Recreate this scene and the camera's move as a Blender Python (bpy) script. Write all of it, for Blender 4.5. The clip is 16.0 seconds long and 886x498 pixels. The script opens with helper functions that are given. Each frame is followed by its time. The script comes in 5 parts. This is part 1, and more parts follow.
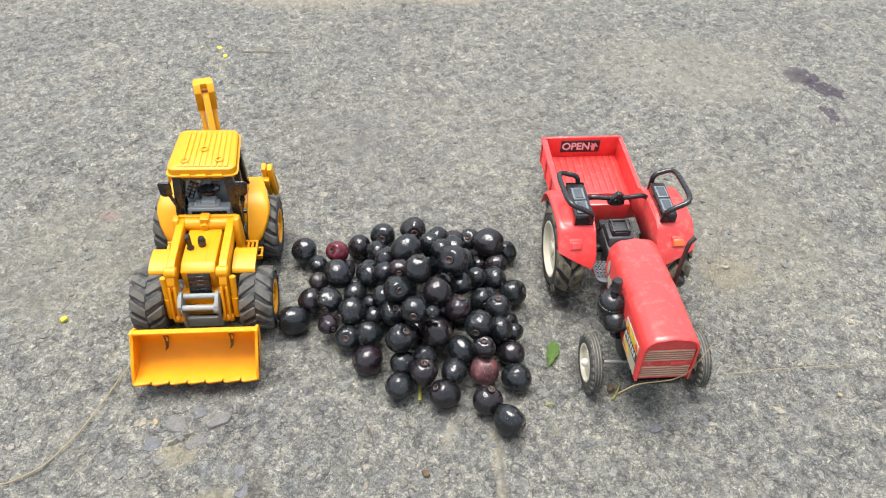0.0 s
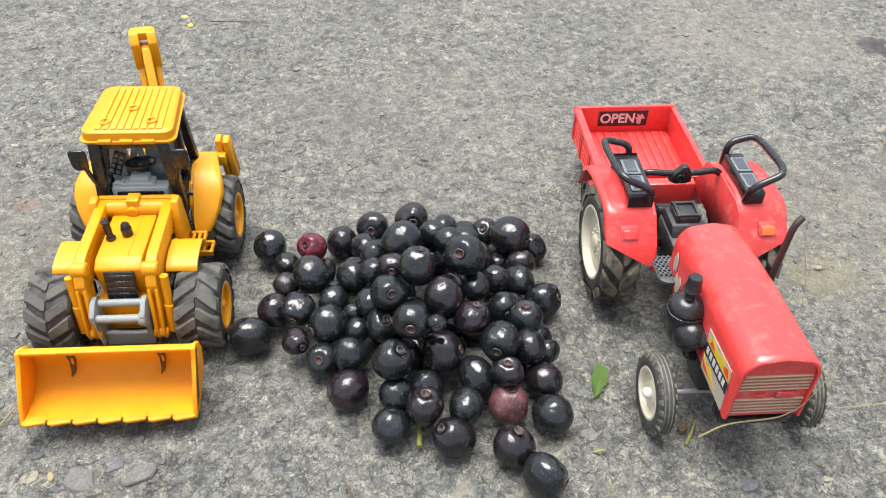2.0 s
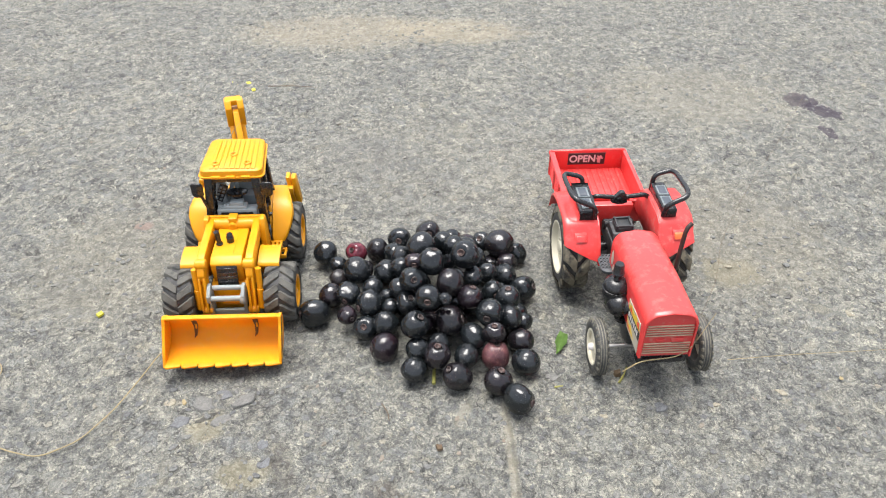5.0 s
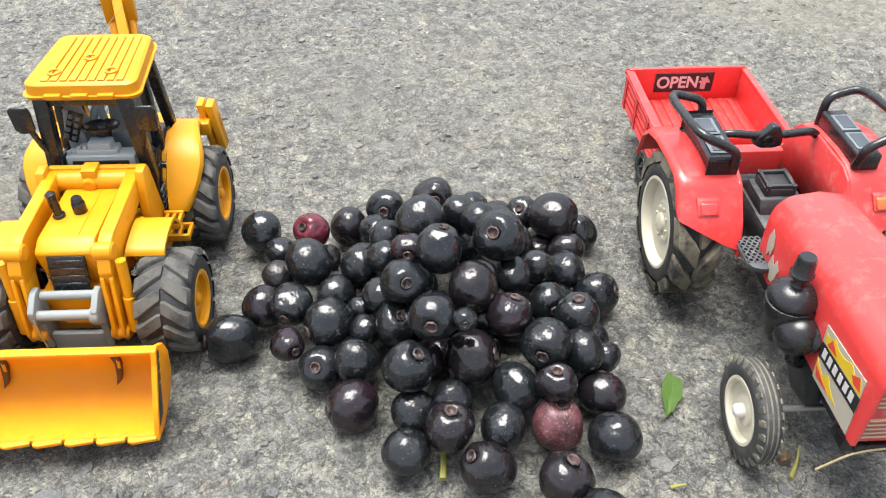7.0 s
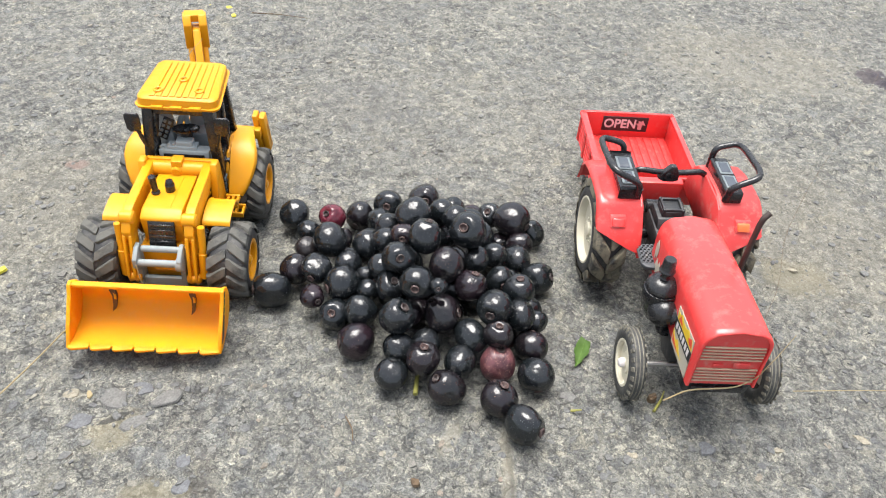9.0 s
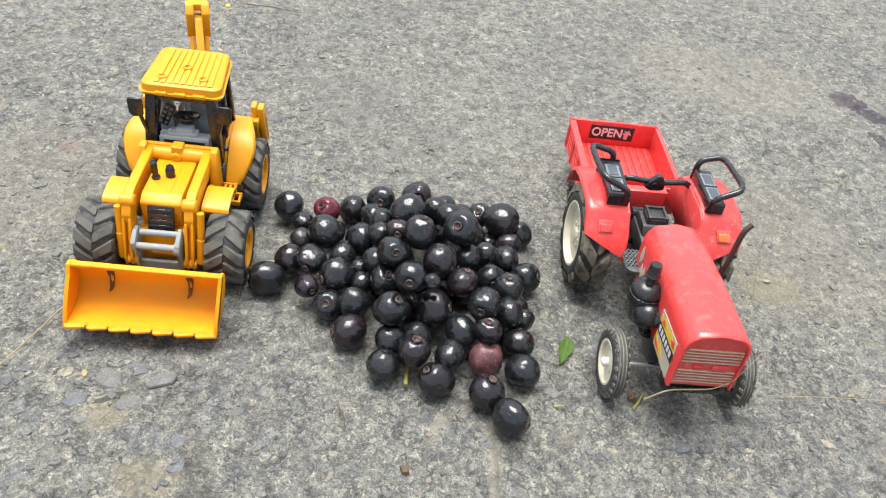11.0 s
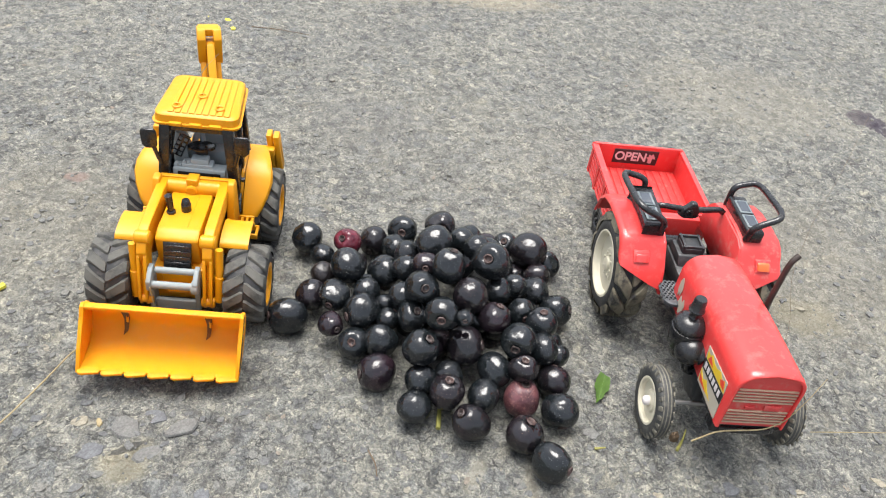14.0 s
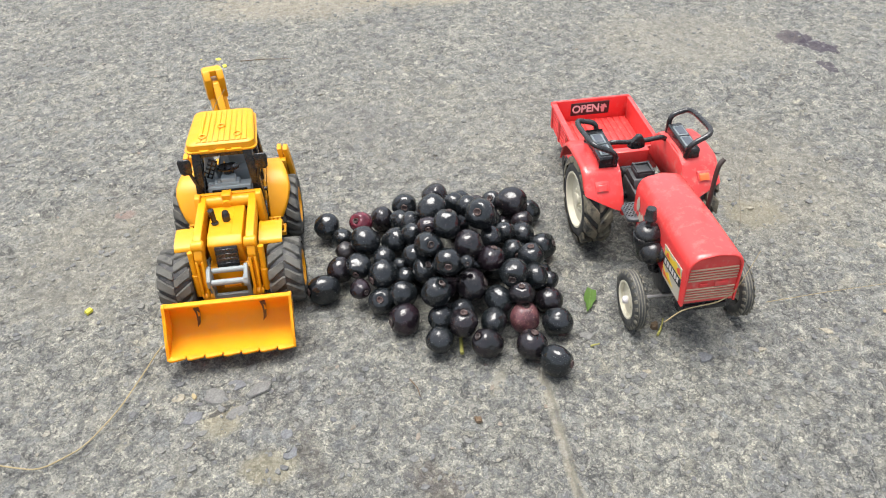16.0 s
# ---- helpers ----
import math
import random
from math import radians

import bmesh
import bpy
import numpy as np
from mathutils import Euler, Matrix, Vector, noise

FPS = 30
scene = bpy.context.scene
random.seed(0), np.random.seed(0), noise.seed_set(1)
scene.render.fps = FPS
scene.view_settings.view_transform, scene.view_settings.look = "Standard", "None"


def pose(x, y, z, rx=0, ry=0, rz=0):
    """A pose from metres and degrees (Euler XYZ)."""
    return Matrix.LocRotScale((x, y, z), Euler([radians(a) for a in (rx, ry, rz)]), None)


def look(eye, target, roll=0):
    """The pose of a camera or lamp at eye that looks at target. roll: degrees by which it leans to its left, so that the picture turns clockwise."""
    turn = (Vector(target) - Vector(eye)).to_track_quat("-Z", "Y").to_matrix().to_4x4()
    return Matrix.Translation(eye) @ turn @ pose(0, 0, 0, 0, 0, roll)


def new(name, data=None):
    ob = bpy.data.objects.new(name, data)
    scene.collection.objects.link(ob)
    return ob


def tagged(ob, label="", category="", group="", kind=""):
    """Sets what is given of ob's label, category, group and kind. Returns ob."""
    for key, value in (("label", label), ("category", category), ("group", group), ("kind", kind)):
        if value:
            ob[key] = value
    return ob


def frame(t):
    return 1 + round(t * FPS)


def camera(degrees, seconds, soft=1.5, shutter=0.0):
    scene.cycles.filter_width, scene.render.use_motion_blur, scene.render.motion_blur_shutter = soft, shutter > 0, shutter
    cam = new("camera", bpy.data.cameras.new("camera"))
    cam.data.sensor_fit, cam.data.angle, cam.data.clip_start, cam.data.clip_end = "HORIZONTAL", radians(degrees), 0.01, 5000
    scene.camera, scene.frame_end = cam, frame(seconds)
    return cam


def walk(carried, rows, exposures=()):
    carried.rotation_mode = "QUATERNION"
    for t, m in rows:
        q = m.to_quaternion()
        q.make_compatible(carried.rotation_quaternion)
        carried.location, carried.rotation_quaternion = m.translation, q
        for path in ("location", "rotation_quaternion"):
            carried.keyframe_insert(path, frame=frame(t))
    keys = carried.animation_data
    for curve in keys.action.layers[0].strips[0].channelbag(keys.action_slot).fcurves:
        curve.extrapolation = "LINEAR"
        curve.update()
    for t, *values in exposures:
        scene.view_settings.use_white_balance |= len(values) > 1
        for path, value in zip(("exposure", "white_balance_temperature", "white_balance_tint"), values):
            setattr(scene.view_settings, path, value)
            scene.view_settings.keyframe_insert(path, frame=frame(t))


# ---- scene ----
cam = camera(58.5, 16.0, soft=1.1)
PATH = [
    (0, (0.051, 0.058, 0.517), (0.014, 1.503, -0.865), 2.2),
    (0.5, (0.049, 0.055, 0.504), (0.023, 1.5, -0.878), 2.5),
    (1, (0.043, 0.064, 0.474), (0.01, 1.515, -0.902), 2.3),
    (1.5, (0.048, 0.115, 0.424), (0.007, 1.587, -0.93), 1.9),
    (2, (0.048, 0.164, 0.384), (-0.008, 1.655, -0.947), 1.6),
    (2.5, (0.047, 0.16, 0.391), (-0.028, 1.65, -0.942), 1.2),
    (3, (0.085, 0.095, 0.447), (-0.006, 1.587, -0.881), 0.8),
    (3.5, (0.096, 0.03, 0.484), (-0.021, 1.528, -0.836), -0.2),
    (4, (0.071, -0.048, 0.527), (-0.047, 1.477, -0.762), -0.2),
    (4.5, (0.065, -0.076, 0.538), (-0.037, 1.481, -0.714), 0.2),
    (4.7, (0.065, -0.058, 0.526), (-0.038, 1.503, -0.719), 0.2),
    (6.8, (0.046, 0.219, 0.307), (-0.067, 1.736, -0.992), -0.1),
    (7, (0.043, 0.226, 0.304), (-0.072, 1.741, -0.997), -0.0),
    (7.5, (0.046, 0.191, 0.332), (-0.077, 1.704, -0.971), -0.3),
    (8, (0.062, 0.129, 0.368), (-0.067, 1.634, -0.942), 2.9),
    (8.2, (0.068, 0.124, 0.377), (-0.061, 1.63, -0.933), 5.1),
    (10.3, (0.038, 0.076, 0.415), (-0.002, 1.594, -0.887), 3.5),
    (10.5, (0.041, 0.078, 0.414), (0.008, 1.6, -0.883), 5.6),
    (11, (0.04, 0.089, 0.408), (0.03, 1.61, -0.89), 9.4),
    (11.5, (0.032, 0.1, 0.406), (0.017, 1.625, -0.888), 3.9),
    (12, (0.041, 0.072, 0.422), (0.021, 1.601, -0.868), -2.8),
    (12.5, (0.047, 0.026, 0.434), (0.025, 1.563, -0.846), -3.4),
    (13, (0.033, 0.012, 0.425), (0.028, 1.542, -0.864), 3.7),
    (13.5, (0.027, 0.047, 0.412), (0.037, 1.584, -0.866), 10.3),
    (14, (0.011, 0.113, 0.399), (0.022, 1.66, -0.868), 9.2),
    (14.5, (0.005, 0.143, 0.366), (0.007, 1.694, -0.895), 1.7),
    (15, (-0.002, 0.149, 0.357), (-0.013, 1.697, -0.91), -3.0),
    (15.5, (0.013, 0.08, 0.393), (-0.001, 1.622, -0.88), -3.9),
    (16, (0.02, 0.009, 0.451), (0.007, 1.546, -0.828), -2.3),
]
EXPOSURES = [(0, 1.26), (4.7, 1.30), (6.8, 1.46), (7.5, 1.48), (8.2, 1.42), (10.3, 1.32), (12, 1.27), (16, 1.27)]
walk(cam, [(t, look(eye, target, roll)) for t, eye, target, roll in PATH], EXPOSURES)

# ---- daylight: a bright overcast sky with a veiled sun ----
world = bpy.data.worlds.new("world")
scene.world = world
world.use_nodes = True
wn, wl = world.node_tree.nodes, world.node_tree.links
sky = wn.new("ShaderNodeTexSky")
sky.sky_type, sky.sun_disc = "NISHITA", False
sky.sun_elevation, sky.sun_rotation = radians(80), radians(315)
sky.dust_density, sky.ozone_density = 4.0, 1.0
haze = wn.new("ShaderNodeHueSaturation")
haze.inputs["Saturation"].default_value = 0.45
wl.new(sky.outputs[0], haze.inputs["Color"])
wl.new(haze.outputs[0], wn["Background"].inputs["Color"])
wn["Background"].inputs["Strength"].default_value = 0.132
sun_data = bpy.data.lights.new("sun", "SUN")
sun_data.energy, sun_data.angle, sun_data.color = 2.2, radians(40), (1.0, 0.98, 0.94)
sun = new("sun", sun_data)
sun.matrix_basis = look((-0.25, 0.25, 2.2), (0, 0, 0))


# ---- materials ----
def nodes_of(name):
    m = bpy.data.materials.new(name)
    m.use_nodes = True
    n, l = m.node_tree.nodes, m.node_tree.links
    return m, n, l, n["Principled BSDF"]


def noise_node(n, l, scale, detail=4.0, coord=None, rough=0.55):
    t = n.new("ShaderNodeTexNoise")
    t.inputs["Scale"].default_value, t.inputs["Detail"].default_value, t.inputs["Roughness"].default_value = scale, detail, rough
    if coord:
        l.new(coord, t.inputs["Vector"])
    return t.outputs["Fac"]


def ramp(n, l, fac, stops):
    r = n.new("ShaderNodeValToRGB")
    r.color_ramp.elements[0].position, r.color_ramp.elements[1].position = stops[0][0], stops[-1][0]
    r.color_ramp.elements[0].color, r.color_ramp.elements[1].color = (*stops[0][1], 1), (*stops[-1][1], 1)
    for p, c in stops[1:-1]:
        r.color_ramp.elements.new(p).color = (*c, 1)
    l.new(fac, r.inputs[0])
    return r.outputs[0]


def mix(n, l, fac, a, b, blend="MIX"):
    m = n.new("ShaderNodeMix")
    m.data_type, m.blend_type = "RGBA", blend
    for socket, v in ((m.inputs[0], fac), (m.inputs[6], a), (m.inputs[7], b)):
        if isinstance(v, bpy.types.NodeSocket):
            l.new(v, socket)
        elif isinstance(v, (int, float)):
            socket.default_value = v
        else:
            socket.default_value = (*v, 1)
    return m.outputs[2]


def bump(n, l, bsdf, height, strength, distance):
    b = n.new("ShaderNodeBump")
    b.inputs["Strength"].default_value, b.inputs["Distance"].default_value = strength, distance
    l.new(height, b.inputs["Height"])
    l.new(b.outputs[0], bsdf.inputs["Normal"])


def plastic(name, colour, rough=0.35, dust=0.25, dust_colour=(0.42, 0.38, 0.32), metal=0.0, relief=0.15, scale=1.0):
    """Moulded toy plastic with a little uneven colour, handling marks and settled dust."""
    m, n, l, b = nodes_of(name)
    co = n.new("ShaderNodeTexCoord").outputs["Object"]
    dark = tuple(c * 0.86 for c in colour)
    base = mix(n, l, noise_node(n, l, 60 * scale, 3, co), dark, colour)
    spots = ramp(n, l, noise_node(n, l, 140 * scale, 8, co, 0.7), [(0.52, (0, 0, 0)), (0.78, (1, 1, 1))])
    amount = mix(n, l, dust, (0, 0, 0), spots)
    l.new(mix(n, l, amount, base, dust_colour), b.inputs["Base Color"])
    l.new(mix(n, l, noise_node(n, l, 220 * scale, 5, co), (rough * 0.75,) * 3, (min(1, rough * 1.5),) * 3), b.inputs["Roughness"])
    b.inputs["Metallic"].default_value = metal
    bump(n, l, b, noise_node(n, l, 900 * scale, 3, co), relief, 0.0003)
    return m


def mud(name, rubber, crust):
    """Rubber tread under a worn crust of dried mud."""
    m, n, l, b = nodes_of(name)
    co = n.new("ShaderNodeTexCoord").outputs["Object"]
    rnd = n.new("ShaderNodeObjectInfo").outputs["Random"]
    shift = n.new("ShaderNodeVectorMath")
    shift.operation = "MULTIPLY_ADD"
    l.new(rnd, shift.inputs[0])
    shift.inputs[1].default_value = (1.3, 2.1, 0.7)
    l.new(co, shift.inputs[2])
    v = shift.outputs[0]
    cover = ramp(n, l, noise_node(n, l, 90, 8, v, 0.65), [(0.37, (0, 0, 0)), (0.52, (1, 1, 1))])
    tint = mix(n, l, noise_node(n, l, 300, 6, v, 0.7), tuple(c * 0.7 for c in crust), tuple(c * 1.25 for c in crust))
    l.new(mix(n, l, cover, rubber, tint), b.inputs["Base Color"])
    b.inputs["Roughness"].default_value = 0.75
    bump(n, l, b, noise_node(n, l, 500, 6, v, 0.7), 0.5, 0.0006)
    return m


YELLOW = plastic("yellow_plastic", (0.65, 0.282, 0.004), 0.36, 0.24, (0.52, 0.29, 0.09))
YELLOW.node_tree.nodes["Principled BSDF"].inputs["Specular IOR Level"].default_value = 0.36
BUCKET_YELLOW = plastic("orange_yellow_plastic", (0.76, 0.295, 0.002), 0.50, 0.26, (0.52, 0.28, 0.09))
shell = BUCKET_YELLOW.node_tree.nodes["Principled BSDF"]
shell.inputs["Subsurface Weight"].default_value, shell.inputs["Subsurface Scale"].default_value = 0.6, 0.006
shell.inputs["Specular IOR Level"].default_value = 0.3
shell.inputs["Subsurface Radius"].default_value = (1.0, 0.45, 0.05)
RED = plastic("red_plastic", (0.69, 0.053, 0.050), 0.20, 0.32, (0.48, 0.24, 0.21))
RED_DUSTY = plastic("red_plastic_dusty", (0.60, 0.050, 0.048), 0.40, 0.75, (0.42, 0.27, 0.22))
BLACK = plastic("black_plastic", (0.014, 0.0145, 0.016), 0.23, 0.16, (0.16, 0.15, 0.13))
ENGINE = plastic("dusty_black_plastic", (0.024, 0.026, 0.029), 0.42, 0.55, (0.15, 0.145, 0.13))
GREY = plastic("dark_grey_plastic", (0.13, 0.155, 0.165), 0.45, 0.15)
LIGHT_GREY = plastic("light_grey_plastic", (0.215, 0.245, 0.250), 0.50, 0.30, (0.32, 0.26, 0.19))
RUBBER = plastic("tyre_rubber", (0.024, 0.024, 0.025), 0.55, 0.60, (0.17, 0.155, 0.13), relief=0.5)
RUBBER_GREY = plastic("dusty_tyre_rubber", (0.040, 0.041, 0.040), 0.6, 0.7, (0.15, 0.14, 0.112), relief=0.5)
TREAD = mud("dusty_tread_rubber", (0.026, 0.027, 0.025), (0.078, 0.076, 0.066))
MUDDY = mud("mud_caked_tread", (0.030, 0.029, 0.027), (0.165, 0.145, 0.100))
MUDDY_PALE = mud("dry_mud_tread", (0.055, 0.053, 0.046), (0.150, 0.140, 0.108))
CREAM = plastic("cream_plastic", (0.62, 0.575, 0.44), 0.40, 0.30, (0.45, 0.40, 0.22))
STEEL = plastic("axle_steel", (0.42, 0.41, 0.40), 0.35, 0.3, metal=0.9)
RUST = plastic("rusty_pipe", (0.035, 0.022, 0.018), 0.5, 0.35, (0.12, 0.07, 0.05))
ORANGE = plastic("orange_lens", (0.72, 0.13, 0.03), 0.3, 0.15)
STICKER = plastic("cream_sticker", (0.44, 0.40, 0.32), 0.4, 0.5, (0.45, 0.40, 0.32))
STICKER_YELLOW = plastic("sticker_yellow", (0.70, 0.48, 0.02), 0.4, 0.2)
STICKER_RED = plastic("sticker_red", (0.68, 0.06, 0.03), 0.4, 0.2)
PRINT_BLACK = plastic("black_print", (0.015, 0.015, 0.016), 0.45, 0.18, (0.2, 0.19, 0.18))
PRINT_WHITE = plastic("white_print", (0.62, 0.58, 0.57), 0.5, 0.3, (0.5, 0.35, 0.34))
PRINT_PINK = plastic("pink_print", (0.56, 0.33, 0.33), 0.5, 0.3)
FOOT = plastic("footplate_plastic", (0.060, 0.066, 0.072), 0.5, 0.3)
GRILLE_LINE = plastic("beige_grille_line", (0.40, 0.28, 0.19), 0.5, 0.4)
GLASS_GREY = plastic("smoke_panel", (0.06, 0.07, 0.085), 0.2, 0.2)
SEAT = plastic("grey_seat_plastic", (0.245, 0.275, 0.285), 0.45, 0.2)
STRAW = plastic("dry_straw", (0.27, 0.215, 0.11), 0.6, 0.2, scale=2)
# Dark brown that stands in for the shade inside the bucket's slots.
SLOT_SHADE = plastic("slot_shade", (0.10, 0.040, 0.010), 0.6, 0.4, (0.3, 0.14, 0.03))
STALK = plastic("green_stalk", (0.23, 0.22, 0.05), 0.5, 0.2, (0.25, 0.17, 0.05), scale=2)
DASH = plastic("pale_dashboard_plastic", (0.31, 0.35, 0.355), 0.45, 0.2)
PETAL = plastic("yellow_petal", (0.48, 0.44, 0.04), 0.6, 0.1, scale=2)
TWIG = plastic("brown_twig", (0.10, 0.065, 0.035), 0.7, 0.3, scale=2)


def leaf_material():
    m, n, l, b = nodes_of("green_leaf")
    co = n.new("ShaderNodeTexCoord").outputs["Object"]
    base = mix(n, l, noise_node(n, l, 150, 5, co), (0.055, 0.13, 0.015), (0.12, 0.22, 0.035))
    l.new(base, b.inputs["Base Color"])
    b.inputs["Roughness"].default_value = 0.45
    bump(n, l, b, noise_node(n, l, 500, 4, co), 0.3, 0.0005)
    return m


LEAF = leaf_material()


def berry_skin(name, deep, blush, spread, scar=(0.30, 0.20, 0.13), scar_from=0.68, rough=0.115):
    """Ripe thin fruit skin: glossy, a dull bloom in patches, pale flecks and small scars."""
    m, n, l, b = nodes_of(name)
    co = n.new("ShaderNodeTexCoord").outputs["Object"]
    rnd = n.new("ShaderNodeObjectInfo").outputs["Random"]
    shift = n.new("ShaderNodeVectorMath")
    shift.operation = "MULTIPLY_ADD"
    l.new(rnd, shift.inputs[0])
    shift.inputs[1].default_value = (3.1, 5.7, 7.3)
    l.new(co, shift.inputs[2])
    v = shift.outputs[0]
    tone = ramp(n, l, noise_node(n, l, 1.1, 4, v), [(spread[0], deep), (spread[1], blush)])
    fleck = ramp(n, l, noise_node(n, l, 13.0, 3, v, 0.7), [(scar_from, (0, 0, 0)), (scar_from + 0.08, (1, 1, 1))])
    l.new(mix(n, l, fleck, tone, scar), b.inputs["Base Color"])
    bloom = ramp(n, l, noise_node(n, l, 1.8, 7, v, 0.65), [(0.42, (rough,) * 3), (0.74, (rough + 0.22,) * 3)])
    l.new(bloom, b.inputs["Roughness"])
    b.inputs["Specular IOR Level"].default_value = 0.56
    creases = n.new("ShaderNodeMath")
    creases.operation = "MULTIPLY_ADD"
    l.new(noise_node(n, l, 5.5, 5, v, 0.6), creases.inputs[0])
    creases.inputs[1].default_value = 0.05
    l.new(noise_node(n, l, 1.6, 2.5, v, 0.45), creases.inputs[2])
    bump(n, l, b, creases.outputs[0], 0.6, 0.0022)
    return m


SKINS = {
    "black": berry_skin("black_berry_skin", (0.0062, 0.0085, 0.0096), (0.0125, 0.0135, 0.0155), (0.35, 0.75), (0.15, 0.145, 0.14), 0.64),
    "plum": berry_skin("plum_berry_skin", (0.008, 0.007, 0.009), (0.019, 0.010, 0.014), (0.35, 0.7)),
    "purple": berry_skin("purple_berry_skin", (0.012, 0.005, 0.009), (0.055, 0.012, 0.026), (0.3, 0.7)),
    "red": berry_skin("dark_red_berry_skin", (0.035, 0.005, 0.011), (0.13, 0.018, 0.030), (0.3, 0.7)),
    "pink": berry_skin("mottled_pink_berry_skin", (0.028, 0.008, 0.013), (0.115, 0.040, 0.045), (0.36, 0.66), (0.27, 0.15, 0.115), 0.575, 0.34),
    "scar": berry_skin("scarred_berry_skin", (0.007, 0.0075, 0.0085), (0.015, 0.010, 0.013), (0.35, 0.75), (0.30, 0.19, 0.12), 0.66),
    "brown": berry_skin("wrinkled_brown_berry_skin", (0.008, 0.007, 0.008), (0.022, 0.017, 0.017), (0.42, 0.70), (0.18, 0.14, 0.12), 0.60, 0.28),
}
CALYX = plastic("dried_calyx", (0.030, 0.019, 0.017), 0.45, 0.6, (0.16, 0.095, 0.08), scale=0.02)
PIP = plastic("pale_pip", (0.062, 0.036, 0.032), 0.5, 0.8, (0.20, 0.135, 0.115), scale=0.03)


def asphalt_material():
    """Old road surface: flush worn stones of several sizes in a paler sandy binder, with sand and stains; the shade of
    cracks, pits and hollows is painted in.
    """
    m, n, l, b = nodes_of("worn_asphalt")
    co = n.new("ShaderNodeTexCoord").outputs["Object"]

    def warped(scale, amount):
        w = n.new("ShaderNodeVectorMath")
        w.operation = "MULTIPLY_ADD"
        t = n.new("ShaderNodeTexNoise")
        t.inputs["Scale"].default_value, t.inputs["Detail"].default_value = scale, 5
        l.new(co, t.inputs["Vector"])
        l.new(t.outputs["Color"], w.inputs[0])
        w.inputs[1].default_value = (amount,) * 3
        l.new(co, w.inputs[2])
        return w.outputs[0]

    def channel(socket, k):
        sep = n.new("ShaderNodeSeparateColor")
        l.new(socket, sep.inputs[0])
        return sep.outputs[k]

    def sum_of(a, b, factor=1.0):
        t = n.new("ShaderNodeMath")
        t.operation = "MULTIPLY_ADD"
        l.new(a, t.inputs[0])
        t.inputs[1].default_value = factor
        l.new(b, t.inputs[2])
        return t.outputs[0]

    def flakes(vector, scale):
        """Angular pieces: two random values for each one, and the way to its edge."""
        c = n.new("ShaderNodeTexVoronoi")
        e = n.new("ShaderNodeTexVoronoi")
        e.feature = "DISTANCE_TO_EDGE"
        for q in (c, e):
            q.inputs["Scale"].default_value = scale
            l.new(vector, q.inputs["Vector"])
        return channel(c.outputs["Color"], 0), channel(c.outputs["Color"], 1), e.outputs["Distance"]

    way = warped(150, 0.0120)
    fine_way = warped(420, 0.0050)
    pick_a, tone_a, edge_a = flakes(way, 78)
    pick_b, tone_b, edge_b = flakes(way, 185)
    pick_c, tone_c, edge_c = flakes(fine_way, 430)
    mask_a = mix(n, l, 1.0, ramp(n, l, pick_a, [(0.76, (0, 0, 0)), (0.77, (0.8,) * 3)]), ramp(n, l, edge_a, [(0.07, (0, 0, 0)), (0.11, (1, 1, 1))]), "MULTIPLY")
    mask_b = mix(n, l, 1.0, ramp(n, l, pick_b, [(0.45, (0, 0, 0)), (0.46, (1, 1, 1))]), ramp(n, l, edge_b, [(0.05, (0, 0, 0)), (0.10, (1, 1, 1))]), "MULTIPLY")
    stone_a = ramp(n, l, tone_a, [(0.12, (0.092, 0.095, 0.099)), (0.45, (0.106, 0.107, 0.105)), (0.75, (0.116, 0.115, 0.109)), (0.95, (0.140, 0.131, 0.108))])
    stone_b = ramp(n, l, tone_b, [(0.10, (0.082, 0.083, 0.083)), (0.40, (0.104, 0.104, 0.101)), (0.75, (0.124, 0.122, 0.113)), (0.95, (0.158, 0.151, 0.130))])
    grit = ramp(n, l, tone_c, [(0.08, (0.070, 0.070, 0.068)), (0.40, (0.106, 0.105, 0.100)), (0.75, (0.136, 0.133, 0.121)), (0.95, (0.192, 0.184, 0.160))])
    dust = ramp(n, l, edge_c, [(0.02, (0.9,) * 3), (0.10, (0,) * 3)])
    dust = mix(n, l, 1.0, dust, ramp(n, l, noise_node(n, l, 210, 5, co, 0.6), [(0.47, (0,) * 3), (0.58, (1,) * 3)]), "MULTIPLY")
    grit = mix(n, l, dust, grit, (0.200, 0.192, 0.165))
    base = mix(n, l, mask_b, grit, stone_b)
    base = mix(n, l, mask_a, base, stone_a)
    grain = noise_node(n, l, 700, 8, co, 0.8)
    base = mix(n, l, 1.0, base, ramp(n, l, grain, [(0.39, (0.54,) * 3), (0.5, (1.0,) * 3), (0.61, (1.54, 1.53, 1.46))]), "MULTIPLY")
    for scale, colour, amount in ((290, (0.235, 0.226, 0.196), 0.75), (215, (0.030, 0.029, 0.028), 0.75), (470, (0.225, 0.217, 0.192), 0.6), (380, (0.036, 0.035, 0.034), 0.65)):
        thread = ramp(n, l, noise_node(n, l, scale, 2.5, way, 0.5), [(0.465, (0,) * 3), (0.5, (amount,) * 3), (0.535, (0,) * 3)])
        thread = mix(n, l, 1.0, thread, ramp(n, l, noise_node(n, l, scale * 0.35, 3, co), [(0.42, (0.1,) * 3), (0.60, (1,) * 3)]), "MULTIPLY")
        base = mix(n, l, thread, base, colour)
